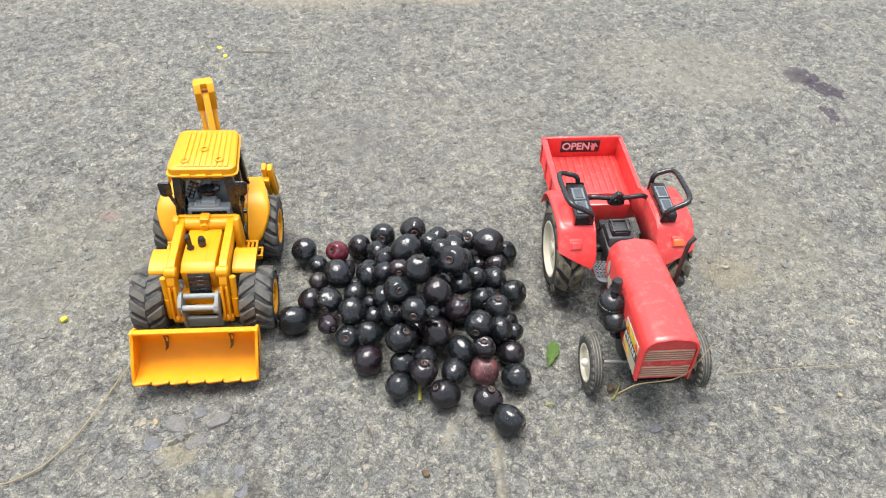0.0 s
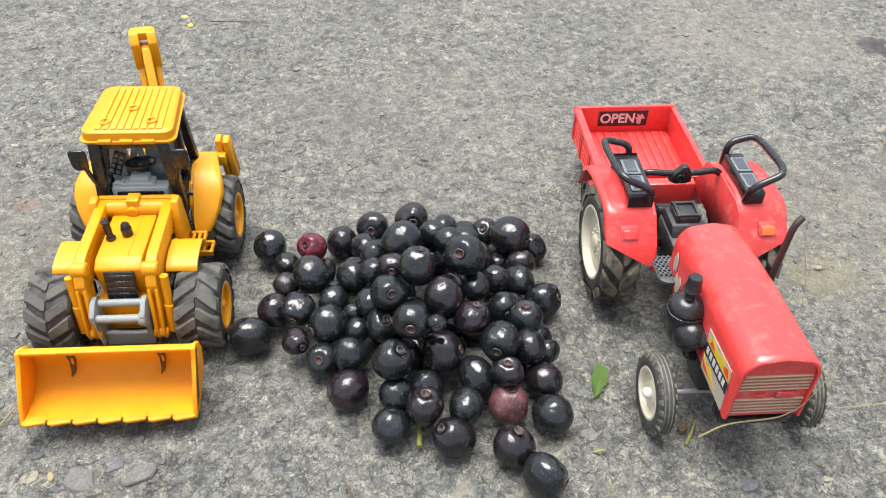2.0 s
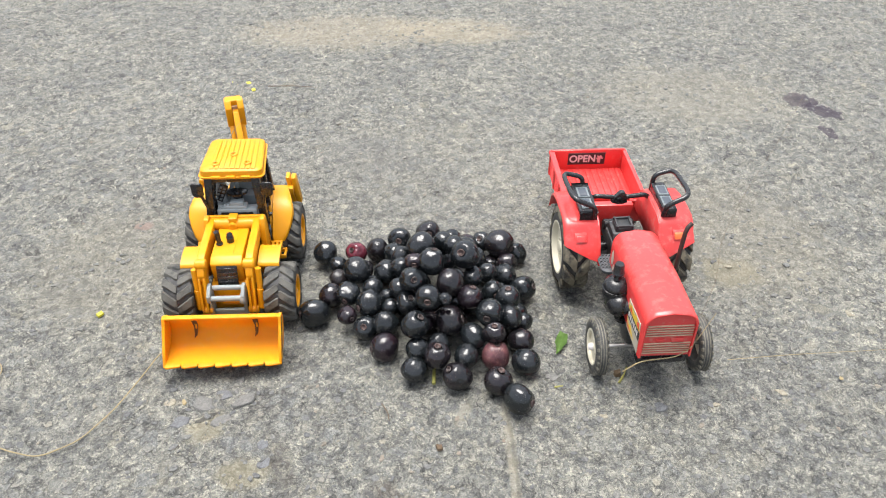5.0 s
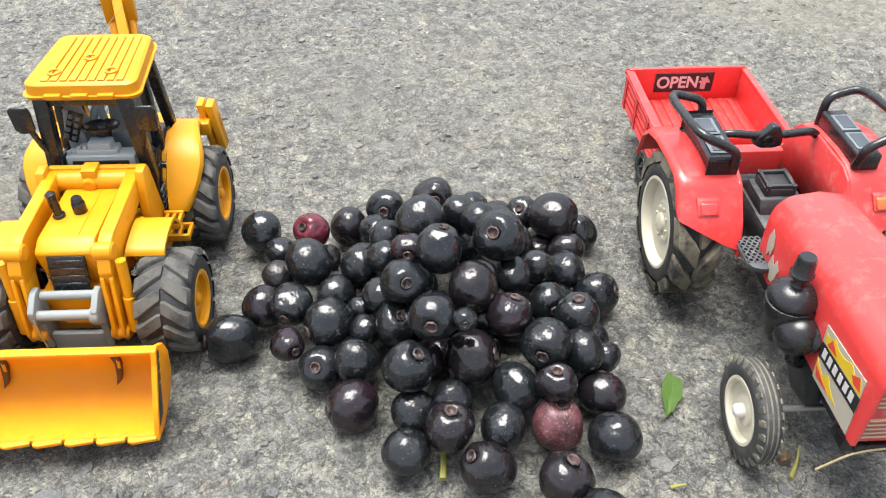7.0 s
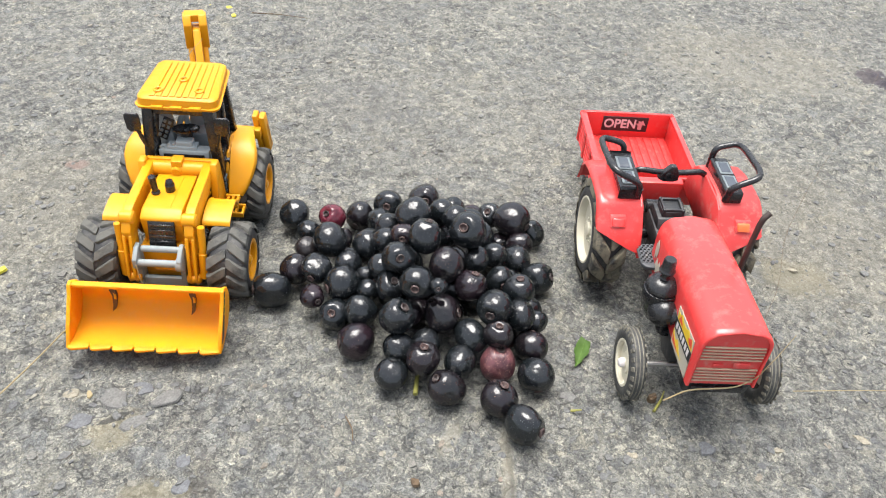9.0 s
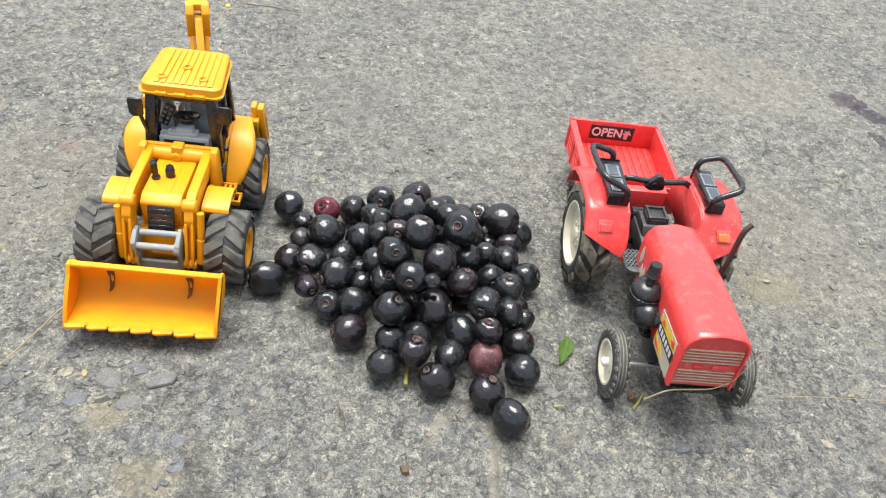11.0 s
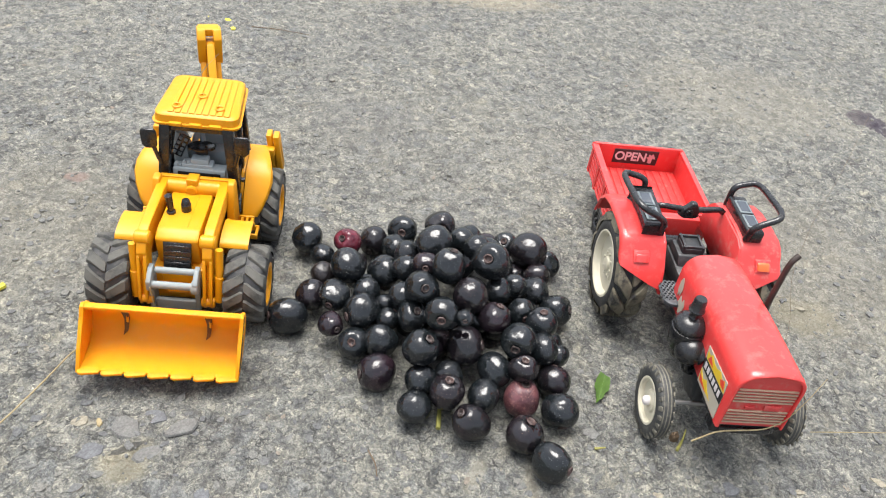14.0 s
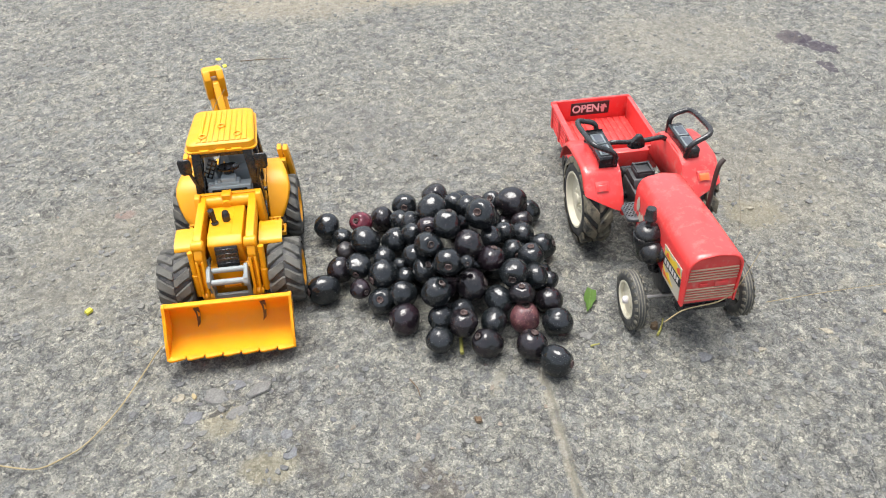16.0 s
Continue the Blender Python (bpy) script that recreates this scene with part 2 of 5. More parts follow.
    # Shade in the cracks round stones and grit, painted into the colour.
    crevice_shade = mix(n, l, 1.0, ramp(n, l, edge_b, [(0.0, (0.9,) * 3), (0.06, (0,) * 3)]), ramp(n, l, noise_node(n, l, 95, 6, co, 0.6), [(0.46, (0,) * 3), (0.58, (1,) * 3)]), "MULTIPLY")
    gap_shade = mix(n, l, 1.0, ramp(n, l, edge_c, [(0.0, (0.8,) * 3), (0.07, (0,) * 3)]), ramp(n, l, noise_node(n, l, 170, 6, co, 0.6), [(0.50, (0,) * 3), (0.60, (1,) * 3)]), "MULTIPLY")
    base = mix(n, l, gap_shade, base, (0.040, 0.039, 0.037))
    base = mix(n, l, crevice_shade, base, (0.032, 0.031, 0.030))
    # Shade of the larger hollows, mixed straight into the colour.
    hollow = mix(n, l, 1.0, ramp(n, l, edge_a, [(0.0, (0.85,) * 3), (0.07, (0,) * 3)]), ramp(n, l, noise_node(n, l, 34, 5, co, 0.6), [(0.47, (0,) * 3), (0.56, (1,) * 3)]), "MULTIPLY")
    base = mix(n, l, hollow, base, (0.036, 0.035, 0.034))
    # Light and dark of the lumpy relief, multiplied into the colour.
    relief_tone = ramp(n, l, noise_node(n, l, 115, 6, way, 0.7), [(0.37, (0.60, 0.61, 0.63)), (0.5, (1.0,) * 3), (0.63, (1.38, 1.37, 1.31))])
    base = mix(n, l, 1.0, base, relief_tone, "MULTIPLY")
    patch = ramp(n, l, noise_node(n, l, 8, 6, co, 0.6), [(0.35, (1.25, 1.275, 1.275)), (0.62, (1.48, 1.50, 1.45))])
    base = mix(n, l, 1.0, base, patch, "MULTIPLY")
    sand = ramp(n, l, noise_node(n, l, 26, 9, co, 0.75), [(0.55, (0, 0, 0)), (0.74, (0.55,) * 3)])
    base = mix(n, l, sand, base, (0.180, 0.167, 0.128))
    speck = ramp(n, l, noise_node(n, l, 330, 3, co, 0.7), [(0.70, (0, 0, 0)), (0.76, (0.8,) * 3)])
    base = mix(n, l, speck, base, (0.24, 0.236, 0.222))
    # Dark colour stands in for the shade inside small pits.
    pits = ramp(n, l, noise_node(n, l, 130, 6, fine_way, 0.7), [(0.29, (0.75,) * 3), (0.36, (0, 0, 0))])
    base = mix(n, l, pits, base, (0.036, 0.036, 0.035))

    def stain(x, y, rx, ry, turn, colour, strength, ragged=0.8):
        """A ragged patch on the road at (x, y), in metres."""
        nonlocal base
        mp = n.new("ShaderNodeMapping")
        mp.vector_type = "TEXTURE"
        mp.inputs["Location"].default_value = (x, y, 0)
        mp.inputs["Rotation"].default_value = (0, 0, radians(turn))
        mp.inputs["Scale"].default_value = (rx, ry, 1)
        l.new(co, mp.inputs["Vector"])
        d = n.new("ShaderNodeVectorMath")
        d.operation = "LENGTH"
        l.new(mp.outputs[0], d.inputs[0])
        wob = n.new("ShaderNodeMath")
        wob.operation = "MULTIPLY_ADD"
        l.new(noise_node(n, l, 75, 7, co, 0.65), wob.inputs[0])
        wob.inputs[1].default_value = -2.2 * ragged
        l.new(d.outputs["Value"], wob.inputs[2])
        soft = 0.10 if strength > 0.7 else 0.7
        mask = ramp(n, l, wob.outputs[0], [(0.0, (strength,) * 3), (max(0.02, soft), (0, 0, 0))])
        base = mix(n, l, mask, base, colour)

    purple = (0.042, 0.034, 0.046)
    stain(0.470, 0.950, 0.024, 0.020, -35, purple, 0.90)
    stain(0.488, 0.925, 0.030, 0.014, -40, purple, 0.93)
    stain(0.479, 0.866, 0.009, 0.016, 20, purple, 0.85)
    stain(-0.072, 0.780, 0.045, 0.035, 10, (0.085, 0.087, 0.096), 0.25)
    stain(0.010, 0.770, 0.120, 0.090, 0, (0.21, 0.198, 0.16), 0.15)
    stain(-0.170, 1.125, 0.110, 0.050, 5, (0.29, 0.255, 0.185), 0.42)
    stain(0.010, 1.140, 0.080, 0.035, 0, (0.30, 0.26, 0.18), 0.42)
    stain(0.325, 0.650, 0.070, 0.080, 30, (0.22, 0.20, 0.15), 0.3)
    stain(0.330, 0.955, 0.100, 0.060, 0, (0.23, 0.215, 0.17), 0.35)
    stain(-0.300, 0.560, 0.060, 0.070, 0, (0.21, 0.195, 0.15), 0.3)
    stain(-0.079, 0.336, 0.007, 0.024, 24, (0.06, 0.052, 0.044), 0.42)
    stain(0.006, 0.312, 0.018, 0.010, -35, (0.065, 0.05, 0.04), 0.45)
    stain(0.054, 0.397, 0.004, 0.012, -20, (0.24, 0.225, 0.175), 0.5)
    for x, y, ry, turn in ((0.088, 0.394, 0.016, -8), (0.092, 0.362, 0.020, -7), (0.095, 0.328, 0.022, -5), (0.100, 0.298, 0.020, -14)):
        stain(x, y, 0.0032, ry, -turn, (0.26, 0.238, 0.180), 0.42)
        stain(x + 0.003, y - 0.010, 0.0014, ry * 0.8, -turn, (0.055, 0.052, 0.046), 0.45)
    stain(-0.146, 0.366, 0.013, 0.010, 60, (0.235, 0.208, 0.130), 0.45)
    stain(-0.106, 0.327, 0.016, 0.010, 0, (0.235, 0.208, 0.130), 0.45)
    # No stain: a crevice's shade painted as a dark streak.
    stain(-0.148, 0.377, 0.010, 0.0025, 35, (0.04, 0.04, 0.04), 0.75)
    stain(0.302, 0.589, 0.022, 0.016, 0, (0.21, 0.188, 0.125), 0.45)
    stain(-0.290, 0.621, 0.008, 0.005, 0, (0.23, 0.145, 0.125), 0.5)
    l.new(base, b.inputs["Base Color"])
    l.new(ramp(n, l, noise_node(n, l, 120, 5, co), [(0.3, (0.62,) * 3), (0.7, (0.95,) * 3)]), b.inputs["Roughness"])
    b.inputs["Specular IOR Level"].default_value = 0.35
    low = ramp(n, l, sum_of(edge_c, tone_c, 1.5), [(0.0, (0, 0, 0)), (1.3, (0.45,) * 3)])
    mid = ramp(n, l, sum_of(edge_b, tone_b, 0.8), [(0.0, (0.25,) * 3), (1.3, (0.85,) * 3)])
    top = ramp(n, l, tone_a, [(0.0, (0.55,) * 3), (1.0, (1.0,) * 3)])
    relief = mix(n, l, mask_a, mix(n, l, mask_b, low, mid), top)
    bump(n, l, b, sum_of(noise_node(n, l, 120, 5, way, 0.6), sum_of(noise_node(n, l, 420, 8, co, 0.75), relief, 1.0), 1.2), 0.9, 0.0022)
    return m


def chip_material():
    m, n, l, b = nodes_of("road_stone")
    isl = n.new("ShaderNodeNewGeometry").outputs["Random Per Island"]
    co = n.new("ShaderNodeTexCoord").outputs["Object"]
    base = ramp(n, l, isl, [(0.0, (0.080, 0.082, 0.085)), (0.35, (0.101, 0.102, 0.101)), (0.65, (0.115, 0.1145, 0.109)), (0.88, (0.136, 0.132, 0.119)), (0.97, (0.170, 0.161, 0.132)), (1.0, (0.135, 0.108, 0.090))])
    grain = ramp(n, l, noise_node(n, l, 600, 8, co, 0.8), [(0.38, (0.68,) * 3), (0.62, (1.62, 1.61, 1.55))])
    l.new(mix(n, l, 1.0, base, grain, "MULTIPLY"), b.inputs["Base Color"])
    b.inputs["Roughness"].default_value = 0.8
    bump(n, l, b, noise_node(n, l, 500, 7, co, 0.7), 0.8, 0.0014)
    return m


def stone_material(name, dark, pale):
    """A worn road stone with a dusty skin and mineral grain."""
    m, n, l, b = nodes_of(name)
    co = n.new("ShaderNodeTexCoord").outputs["Object"]
    base = mix(n, l, noise_node(n, l, 160, 6, co, 0.65), dark, pale)
    grain = ramp(n, l, noise_node(n, l, 800, 6, co, 0.75), [(0.36, (0.70,) * 3), (0.64, (1.50,) * 3)])
    l.new(mix(n, l, 1.0, base, grain, "MULTIPLY"), b.inputs["Base Color"])
    b.inputs["Roughness"].default_value = 0.8
    bump(n, l, b, noise_node(n, l, 260, 8, co, 0.7), 0.6, 0.0012)
    return m


ASPHALT = asphalt_material()
CHIP = chip_material()
BLUE_STONE = stone_material("blue_grey_stone", (0.070, 0.073, 0.078), (0.104, 0.106, 0.109))
GREY_STONE = stone_material("grey_stone", (0.082, 0.081, 0.077), (0.122, 0.120, 0.112))
TAN_STONE = stone_material("tan_stone", (0.145, 0.130, 0.095), (0.215, 0.196, 0.150))


# ---- shapes, in millimetres ----
MM = 0.001


def part(name, bm, material, parent, label="", sharp=38):
    """One mesh object under a thing or a part; the shape is given in millimetres of the thing's own frame."""
    bmesh.ops.scale(bm, vec=(MM, MM, MM), verts=bm.verts)
    bmesh.ops.recalc_face_normals(bm, faces=bm.faces)
    me = bpy.data.meshes.new(name)
    bm.to_mesh(me)
    bm.free()
    me.shade_smooth()
    me.set_sharp_from_angle(angle=radians(sharp))
    me.materials.append(material)
    ob = new(name, me)
    ob.parent = parent
    return tagged(ob, label)


def thing(name, m, label, category, group=""):
    root = new(name)
    root.empty_display_size = 0.01
    root.matrix_basis = m
    return tagged(root, label, category, group)


def box(bm, x0, x1, y0, y1, z0, z1, bev=0.6, seg=2, m=None):
    out = bmesh.ops.create_cube(bm, size=1.0)["verts"]
    for v in out:
        v.co = Vector(((x0 + x1) / 2 + v.co.x * (x1 - x0), (y0 + y1) / 2 + v.co.y * (y1 - y0), (z0 + z1) / 2 + v.co.z * (z1 - z0)))
    if m is not None:
        bmesh.ops.transform(bm, matrix=m, verts=out)
    if bev > 0:
        edges = list({e for v in out for e in v.link_edges})
        bmesh.ops.bevel(bm, geom=edges, offset=bev, segments=seg, affect="EDGES", profile=0.5)
    return bm


def prism(bm, points, a, b, axis="x", bev=0.5):
    """A polygon drawn across an axis and pushed from a to b along it."""
    def put(p, q, d):
        return {"x": (d, p, q), "y": (p, d, q), "z": (p, q, d)}[axis]
    lo = [bm.verts.new(put(p, q, a)) for p, q in points]
    hi = [bm.verts.new(put(p, q, b)) for p, q in points]
    k = len(points)
    bm.faces.new(lo)
    bm.faces.new(hi[::-1])
    for i in range(k):
        bm.faces.new((lo[i], lo[(i + 1) % k], hi[(i + 1) % k], hi[i]))
    if bev > 0:
        edges = list({e for v in lo + hi for e in v.link_edges})
        bmesh.ops.bevel(bm, geom=edges, offset=bev, segments=2, affect="EDGES", profile=0.5)
    return bm


def lathe(bm, profile, centre, axis, seg=32):
    """A ring shape from (radius, along) pairs about an axis through the centre."""
    turn = Vector((0, 0, 1)).rotation_difference(Vector(axis)).to_matrix()
    rings = []
    for r, h in profile:
        if r < 1e-6:
            rings.append([bm.verts.new(Vector(centre) + turn @ Vector((0, 0, h)))])
        else:
            rings.append([bm.verts.new(Vector(centre) + turn @ Vector((r * math.cos(i * math.tau / seg), r * math.sin(i * math.tau / seg), h))) for i in range(seg)])
    for a, b in zip(rings, rings[1:]):
        for i in range(seg):
            j = (i + 1) % seg
            if len(a) == 1 and len(b) == 1:
                continue
            if len(a) == 1:
                bm.faces.new((a[0], b[j], b[i]))
            elif len(b) == 1:
                bm.faces.new((a[i], a[j], b[0]))
            else:
                bm.faces.new((a[i], a[j], b[j], b[i]))
    return bm


def rod(bm, a, b, r, r2=None, seg=16):
    a, b = Vector(a), Vector(b)
    d = (b - a).length
    r2 = r if r2 is None else r2
    e = min(r, r2) * 0.2
    return lathe(bm, [(0, 0), (r - e, 0), (r, e), (r2, d - e), (r2 - e, d), (0, d)], a, (b - a).normalized(), seg)


def tube(bm, points, r, seg=10, taper=None):
    """A round bar bent along points, its corners eased."""
    pts = [Vector(p) for p in points]
    path = [pts[0]]
    for p, c, q in zip(pts, pts[1:], pts[2:]):
        for k in (0.0, 0.25, 0.5, 0.75, 1.0):
            a, b = c.lerp(p, 0.3), c.lerp(q, 0.3)
            path.append(a.lerp(c, k).lerp(c.lerp(b, k), k))
    path.append(pts[-1])
    rings, side = [], None
    for i, p in enumerate(path):
        d = (path[min(i + 1, len(path) - 1)] - path[max(i - 1, 0)]).normalized()
        if side is None:
            side = d.orthogonal().normalized()
        side = (side - d * side.dot(d)).normalized()
        up = d.cross(side)
        rr = r if taper is None else r + (taper - r) * i / (len(path) - 1)
        rings.append([bm.verts.new(p + rr * (math.cos(k * math.tau / seg) * side + math.sin(k * math.tau / seg) * up)) for k in range(seg)])
    for a, b in zip(rings, rings[1:]):
        for i in range(seg):
            j = (i + 1) % seg
            bm.faces.new((a[i], a[j], b[j], b[i]))
    bm.faces.new(rings[0][::-1])
    bm.faces.new(rings[-1])
    return bm


def sheet(bm, path, x0, x1, thick):
    """A bent plate: a profile of (y, z) pairs pushed from x0 to x1, with thickness."""
    pts = [Vector((0, *p)) for p in path]
    inner = []
    for i, p in enumerate(pts):
        d = (pts[min(i + 1, len(pts) - 1)] - pts[max(i - 1, 0)]).normalized()
        inner.append(p + thick * Vector((0, -d.z, d.y)))
    ring = pts + inner[::-1]
    return prism(bm, [(p.y, p.z) for p in ring], x0, x1, "x", 0)


def bm_new():
    return bmesh.new()


def bend(path, steps=6):
    """Evenly eased points through a few corner points (y, z)."""
    pts = [Vector((*p, 0)) for p in path]
    full = [pts[0]] + pts + [pts[-1]]
    out = []
    for a, b, c, d in zip(full, full[1:], full[2:], full[3:]):
        for k in range(steps):
            t = k / steps
            q = 0.5 * ((2 * b) + (c - a) * t + (2 * a - 5 * b + 4 * c - d) * t * t + (3 * b - a - 3 * c + d) * t ** 3)
            out.append((q.x, q.y))
    out.append((pts[-1].x, pts[-1].y))
    return out


# ---- the road ----
LOADER = pose(-0.146, 0.419, 0.0, 0, 0.3, 6.8)
BUCKET = pose(-0.146, 0.419, 0.0, 0, 3.2, 9.6)
TRACTOR = pose(0.170, 0.720, 0.0, 0, 0, 7.2)


def road_height(x, y):
    """A slight cross fall where the yellow toy stands."""
    c, s = math.cos(radians(6.8)), math.sin(radians(6.8))
    u, v = (x + 0.146) * c + (y - 0.419) * s, -(x + 0.146) * s + (y - 0.419) * c
    fade = np.exp(-((u / 0.075) ** 4)) * np.exp(-(((v - 0.12) / 0.17) ** 4))
    return -u * math.tan(radians(0.3)) * fade


wave_rng = np.random.default_rng(5)
WAVES = [(amp / 3.2, wave_rng.uniform(0, math.tau), wave_rng.uniform(0, math.tau), math.tau / (size * wave_rng.uniform(0.6, 1.6)))
         for size, amp in ((0.35, 0.0012), (0.11, 0.0007), (0.035, 0.0007), (0.014, 0.0008)) for _ in range(10)]


def road_surface(x, y):
    """The worn road's level: the cross fall and gentle hollows of several sizes."""
    z = road_height(x, y) - 0.0012
    for amp, a, p, k in WAVES:
        z = z + amp * np.sin(k * (x * math.cos(a) + y * math.sin(a)) + p)
    return z


def road():
    xs = np.concatenate([-np.geomspace(80, 1.15, 14), np.arange(-1.1, 1.2, 0.004), np.geomspace(1.25, 80, 14)])
    ys = np.concatenate([-np.geomspace(80, 0.1, 14), np.arange(0.0, 1.75, 0.004), np.geomspace(1.8, 90, 14)])
    gx, gy = np.meshgrid(xs, ys)
    rng = np.random.default_rng(5)
    near = (np.abs(gx - 0.05) < 1.15) & (gy > 0) & (gy < 1.75)
    gz = road_surface(gx, gy) + np.where(near, rng.normal(0, 0.00030, gx.shape), 0)
    verts = np.stack([gx, gy, gz], -1).reshape(-1, 3)
    w, h = len(xs), len(ys)
    i = (np.arange(h - 1)[:, None] * w + np.arange(w - 1)[None]).reshape(-1)
    faces = np.stack([i, i + 1, i + 1 + w, i + w], -1)
    me = bpy.data.meshes.new("road")
    me.from_pydata(verts.tolist(), [], faces.tolist())
    me.shade_smooth()
    me.materials.append(ASPHALT)
    return tagged(new("road", me), "worn grey asphalt road with exposed stones and fine sand", "road", kind="structure")


ROAD = road()


def stone_shape(x, y, r, flat, turn, lift, lean, rng, k=7):
    """Corner rings and faces of flat angular stones bedded in the road; every argument is an array."""
    n = len(x)
    ang = (np.arange(k)[None] + rng.uniform(-0.32, 0.32, (n, k))) * math.tau / k
    rad = r[:, None] * rng.uniform(0.72, 1.12, (n, k))
    px, py = rad * np.cos(ang), rad * np.sin(ang) * flat[:, None]
    c, s = np.cos(turn)[:, None], np.sin(turn)[:, None]
    px, py = px * c - py * s, px * s + py * c
    z = road_surface(x, y)[:, None]
    rings = []
    for grow, rise, drop in ((1.12, 0.0, -0.0009), (1.0, 0.75, 0.0), (0.80, 1.0, 0.0)):
        qx, qy = px * grow, py * grow
        rings.append(np.stack([x[:, None] + qx, y[:, None] + qy, z + lift[:, None] * rise + drop + lean[0][:, None] * qx + lean[1][:, None] * qy], -1))
    verts = np.stack(rings, 1).reshape(-1, 3)
    o = (np.arange(n) * 3 * k)[:, None]
    i = np.arange(k)[None]
    j = (i + 1) % k
    quads = [np.stack([o + a * k + i, o + a * k + j, o + (a + 1) * k + j, o + (a + 1) * k + i], -1).reshape(-1, 4) for a in (0, 1)]
    return verts.tolist(), quads[0].tolist() + quads[1].tolist() + (o + 2 * k + i).tolist()


def stone_mesh(name, shape, material):
    me = bpy.data.meshes.new(name)
    me.from_pydata(shape[0], [], shape[1])
    me.shade_smooth()
    me.set_sharp_from_angle(angle=radians(32))
    me.materials.append(material)
    return me


def road_stones(count=34000):
    """Worn chippings standing a hair proud of the binder."""
    rng = np.random.default_rng(11)
    x, y = rng.uniform(-0.85, 0.95, count), 0.15 + 1.25 * rng.random(count) ** 1.5
    r = 0.0008 + 0.0030 * rng.random(count) ** 3.5
    flat, turn = rng.uniform(0.45, 0.95, count), rng.uniform(0, math.tau, count)
    lift = 0.00025 + 0.14 * r * rng.random(count)
    lean = rng.normal(0, 0.07, (2, count))
    me = stone_mesh("road_stones", stone_shape(x, y, r, flat, turn, lift, lean, rng), CHIP)
    return tagged(new("road_stones", me), "small flat grey stones set in the asphalt", "stones", kind="stuff")


def bedded_stones():
    """The larger stones that show singly in the road."""
    rng = np.random.default_rng(3)
    rows = ((-0.142, 0.401, 7.5, 0.75, 20, BLUE_STONE), (-0.155, 0.391, 9.5, 0.75, -25, GREY_STONE), (-0.123, 0.396, 10.5, 0.5, 35, GREY_STONE), (-0.134, 0.376, 10.0, 0.6, 15, GREY_STONE),
            (-0.168, 0.371, 9.0, 0.65, 20, BLUE_STONE), (-0.097, 0.353, 5.0, 0.9, 80, BLUE_STONE), (-0.093, 0.338, 6.5, 0.85, 70, BLUE_STONE), (-0.061, 0.402, 9.0, 0.6, 0, GREY_STONE),
            (-0.182, 0.390, 5.0, 0.75, 30, TAN_STONE), (0.211, 0.413, 6.0, 0.8, 10, BLUE_STONE), (0.126, 0.440, 5.5, 0.8, 0, GREY_STONE), (0.165, 0.401, 3.6, 0.7, -30, TAN_STONE),
            (0.255, 0.420, 5.5, 0.4, 5, TAN_STONE), (0.313, 0.438, 5.0, 0.6, -35, TAN_STONE), (0.403, 0.540, 7.0, 0.6, -20, TAN_STONE), (0.302, 0.598, 4.5, 0.6, 0, TAN_STONE), (-0.473, 0.860, 6.5, 0.7, 0, TAN_STONE))
    for x, y, r, flat, turn, material in rows:
        a = [np.array([v]) for v in (0.0, 0.0, r * 0.001, flat, radians(turn), 0.0004)]
        verts, faces = stone_shape(*a, (np.array([0.01]), np.array([-0.02])), rng, 11)
        z = float(road_surface(0.0, 0.0))
        verts = [(p, q, h - z) for p, q, h in verts]
        ob = new("stone", stone_mesh("stone", (verts, faces), material))
        ob.parent = ROAD
        ob.matrix_basis = Matrix.Translation((x, y, float(road_surface(x, y))))
        tagged(ob)


road_stones()
bedded_stones()


# ---- wheels ----
def lug_mesh(r, base, width, lugs, half, knobs, material):
    """One moulded tread block, shared by its row; z runs across the tyre."""
    bm = bm_new()
    pitch = math.tau / lugs
    if knobs:
        rows = ((0.02, 0.0, base - 1.6, 0.45), (0.10, 0.0, r, 0.50), (0.17, 0.0, r, 0.45))
    else:
        rows = ((0.49, 0.0, r - 0.3, 0.52), (0.42, 0.07, r, 0.62), (0.28, 0.28, r, 0.62), (0.14, 0.50, r, 0.66), (0.04, 0.62, r - 0.7, 0.68), (0.0, 0.66, base - 1.0, 0.68))
    cols = []
    for across, turn, top, wide in rows:
        h = width * across if half == 0 else width * (1 - across)
        a, wide = pitch * turn, pitch * wide
        q = []
        for da, rr in ((-0.60, min(base - 1.2, top - 0.6)), (-0.47, top - 0.5), (-0.38, top), (0.38, top), (0.47, top - 0.5), (0.60, min(base - 1.2, top - 0.6))):
            q.append(bm.verts.new((rr * math.cos(a + da * wide), rr * math.sin(a + da * wide), h)))
        cols.append(q)
    for p, q in zip(cols, cols[1:]):
        for k in range(5):
            bm.faces.new((p[k], p[k + 1], q[k + 1], q[k]))
    bm.faces.new(cols[0][::-1])
    bm.faces.new(cols[-1])
    bmesh.ops.scale(bm, vec=(MM, MM, MM), verts=bm.verts)
    bmesh.ops.recalc_face_normals(bm, faces=bm.faces)
    me = bpy.data.meshes.new("tread_lug")
    bm.to_mesh(me)
    bm.free()
    me.shade_smooth()
    me.set_sharp_from_angle(angle=radians(40))
    me.materials.append(material)
    return me


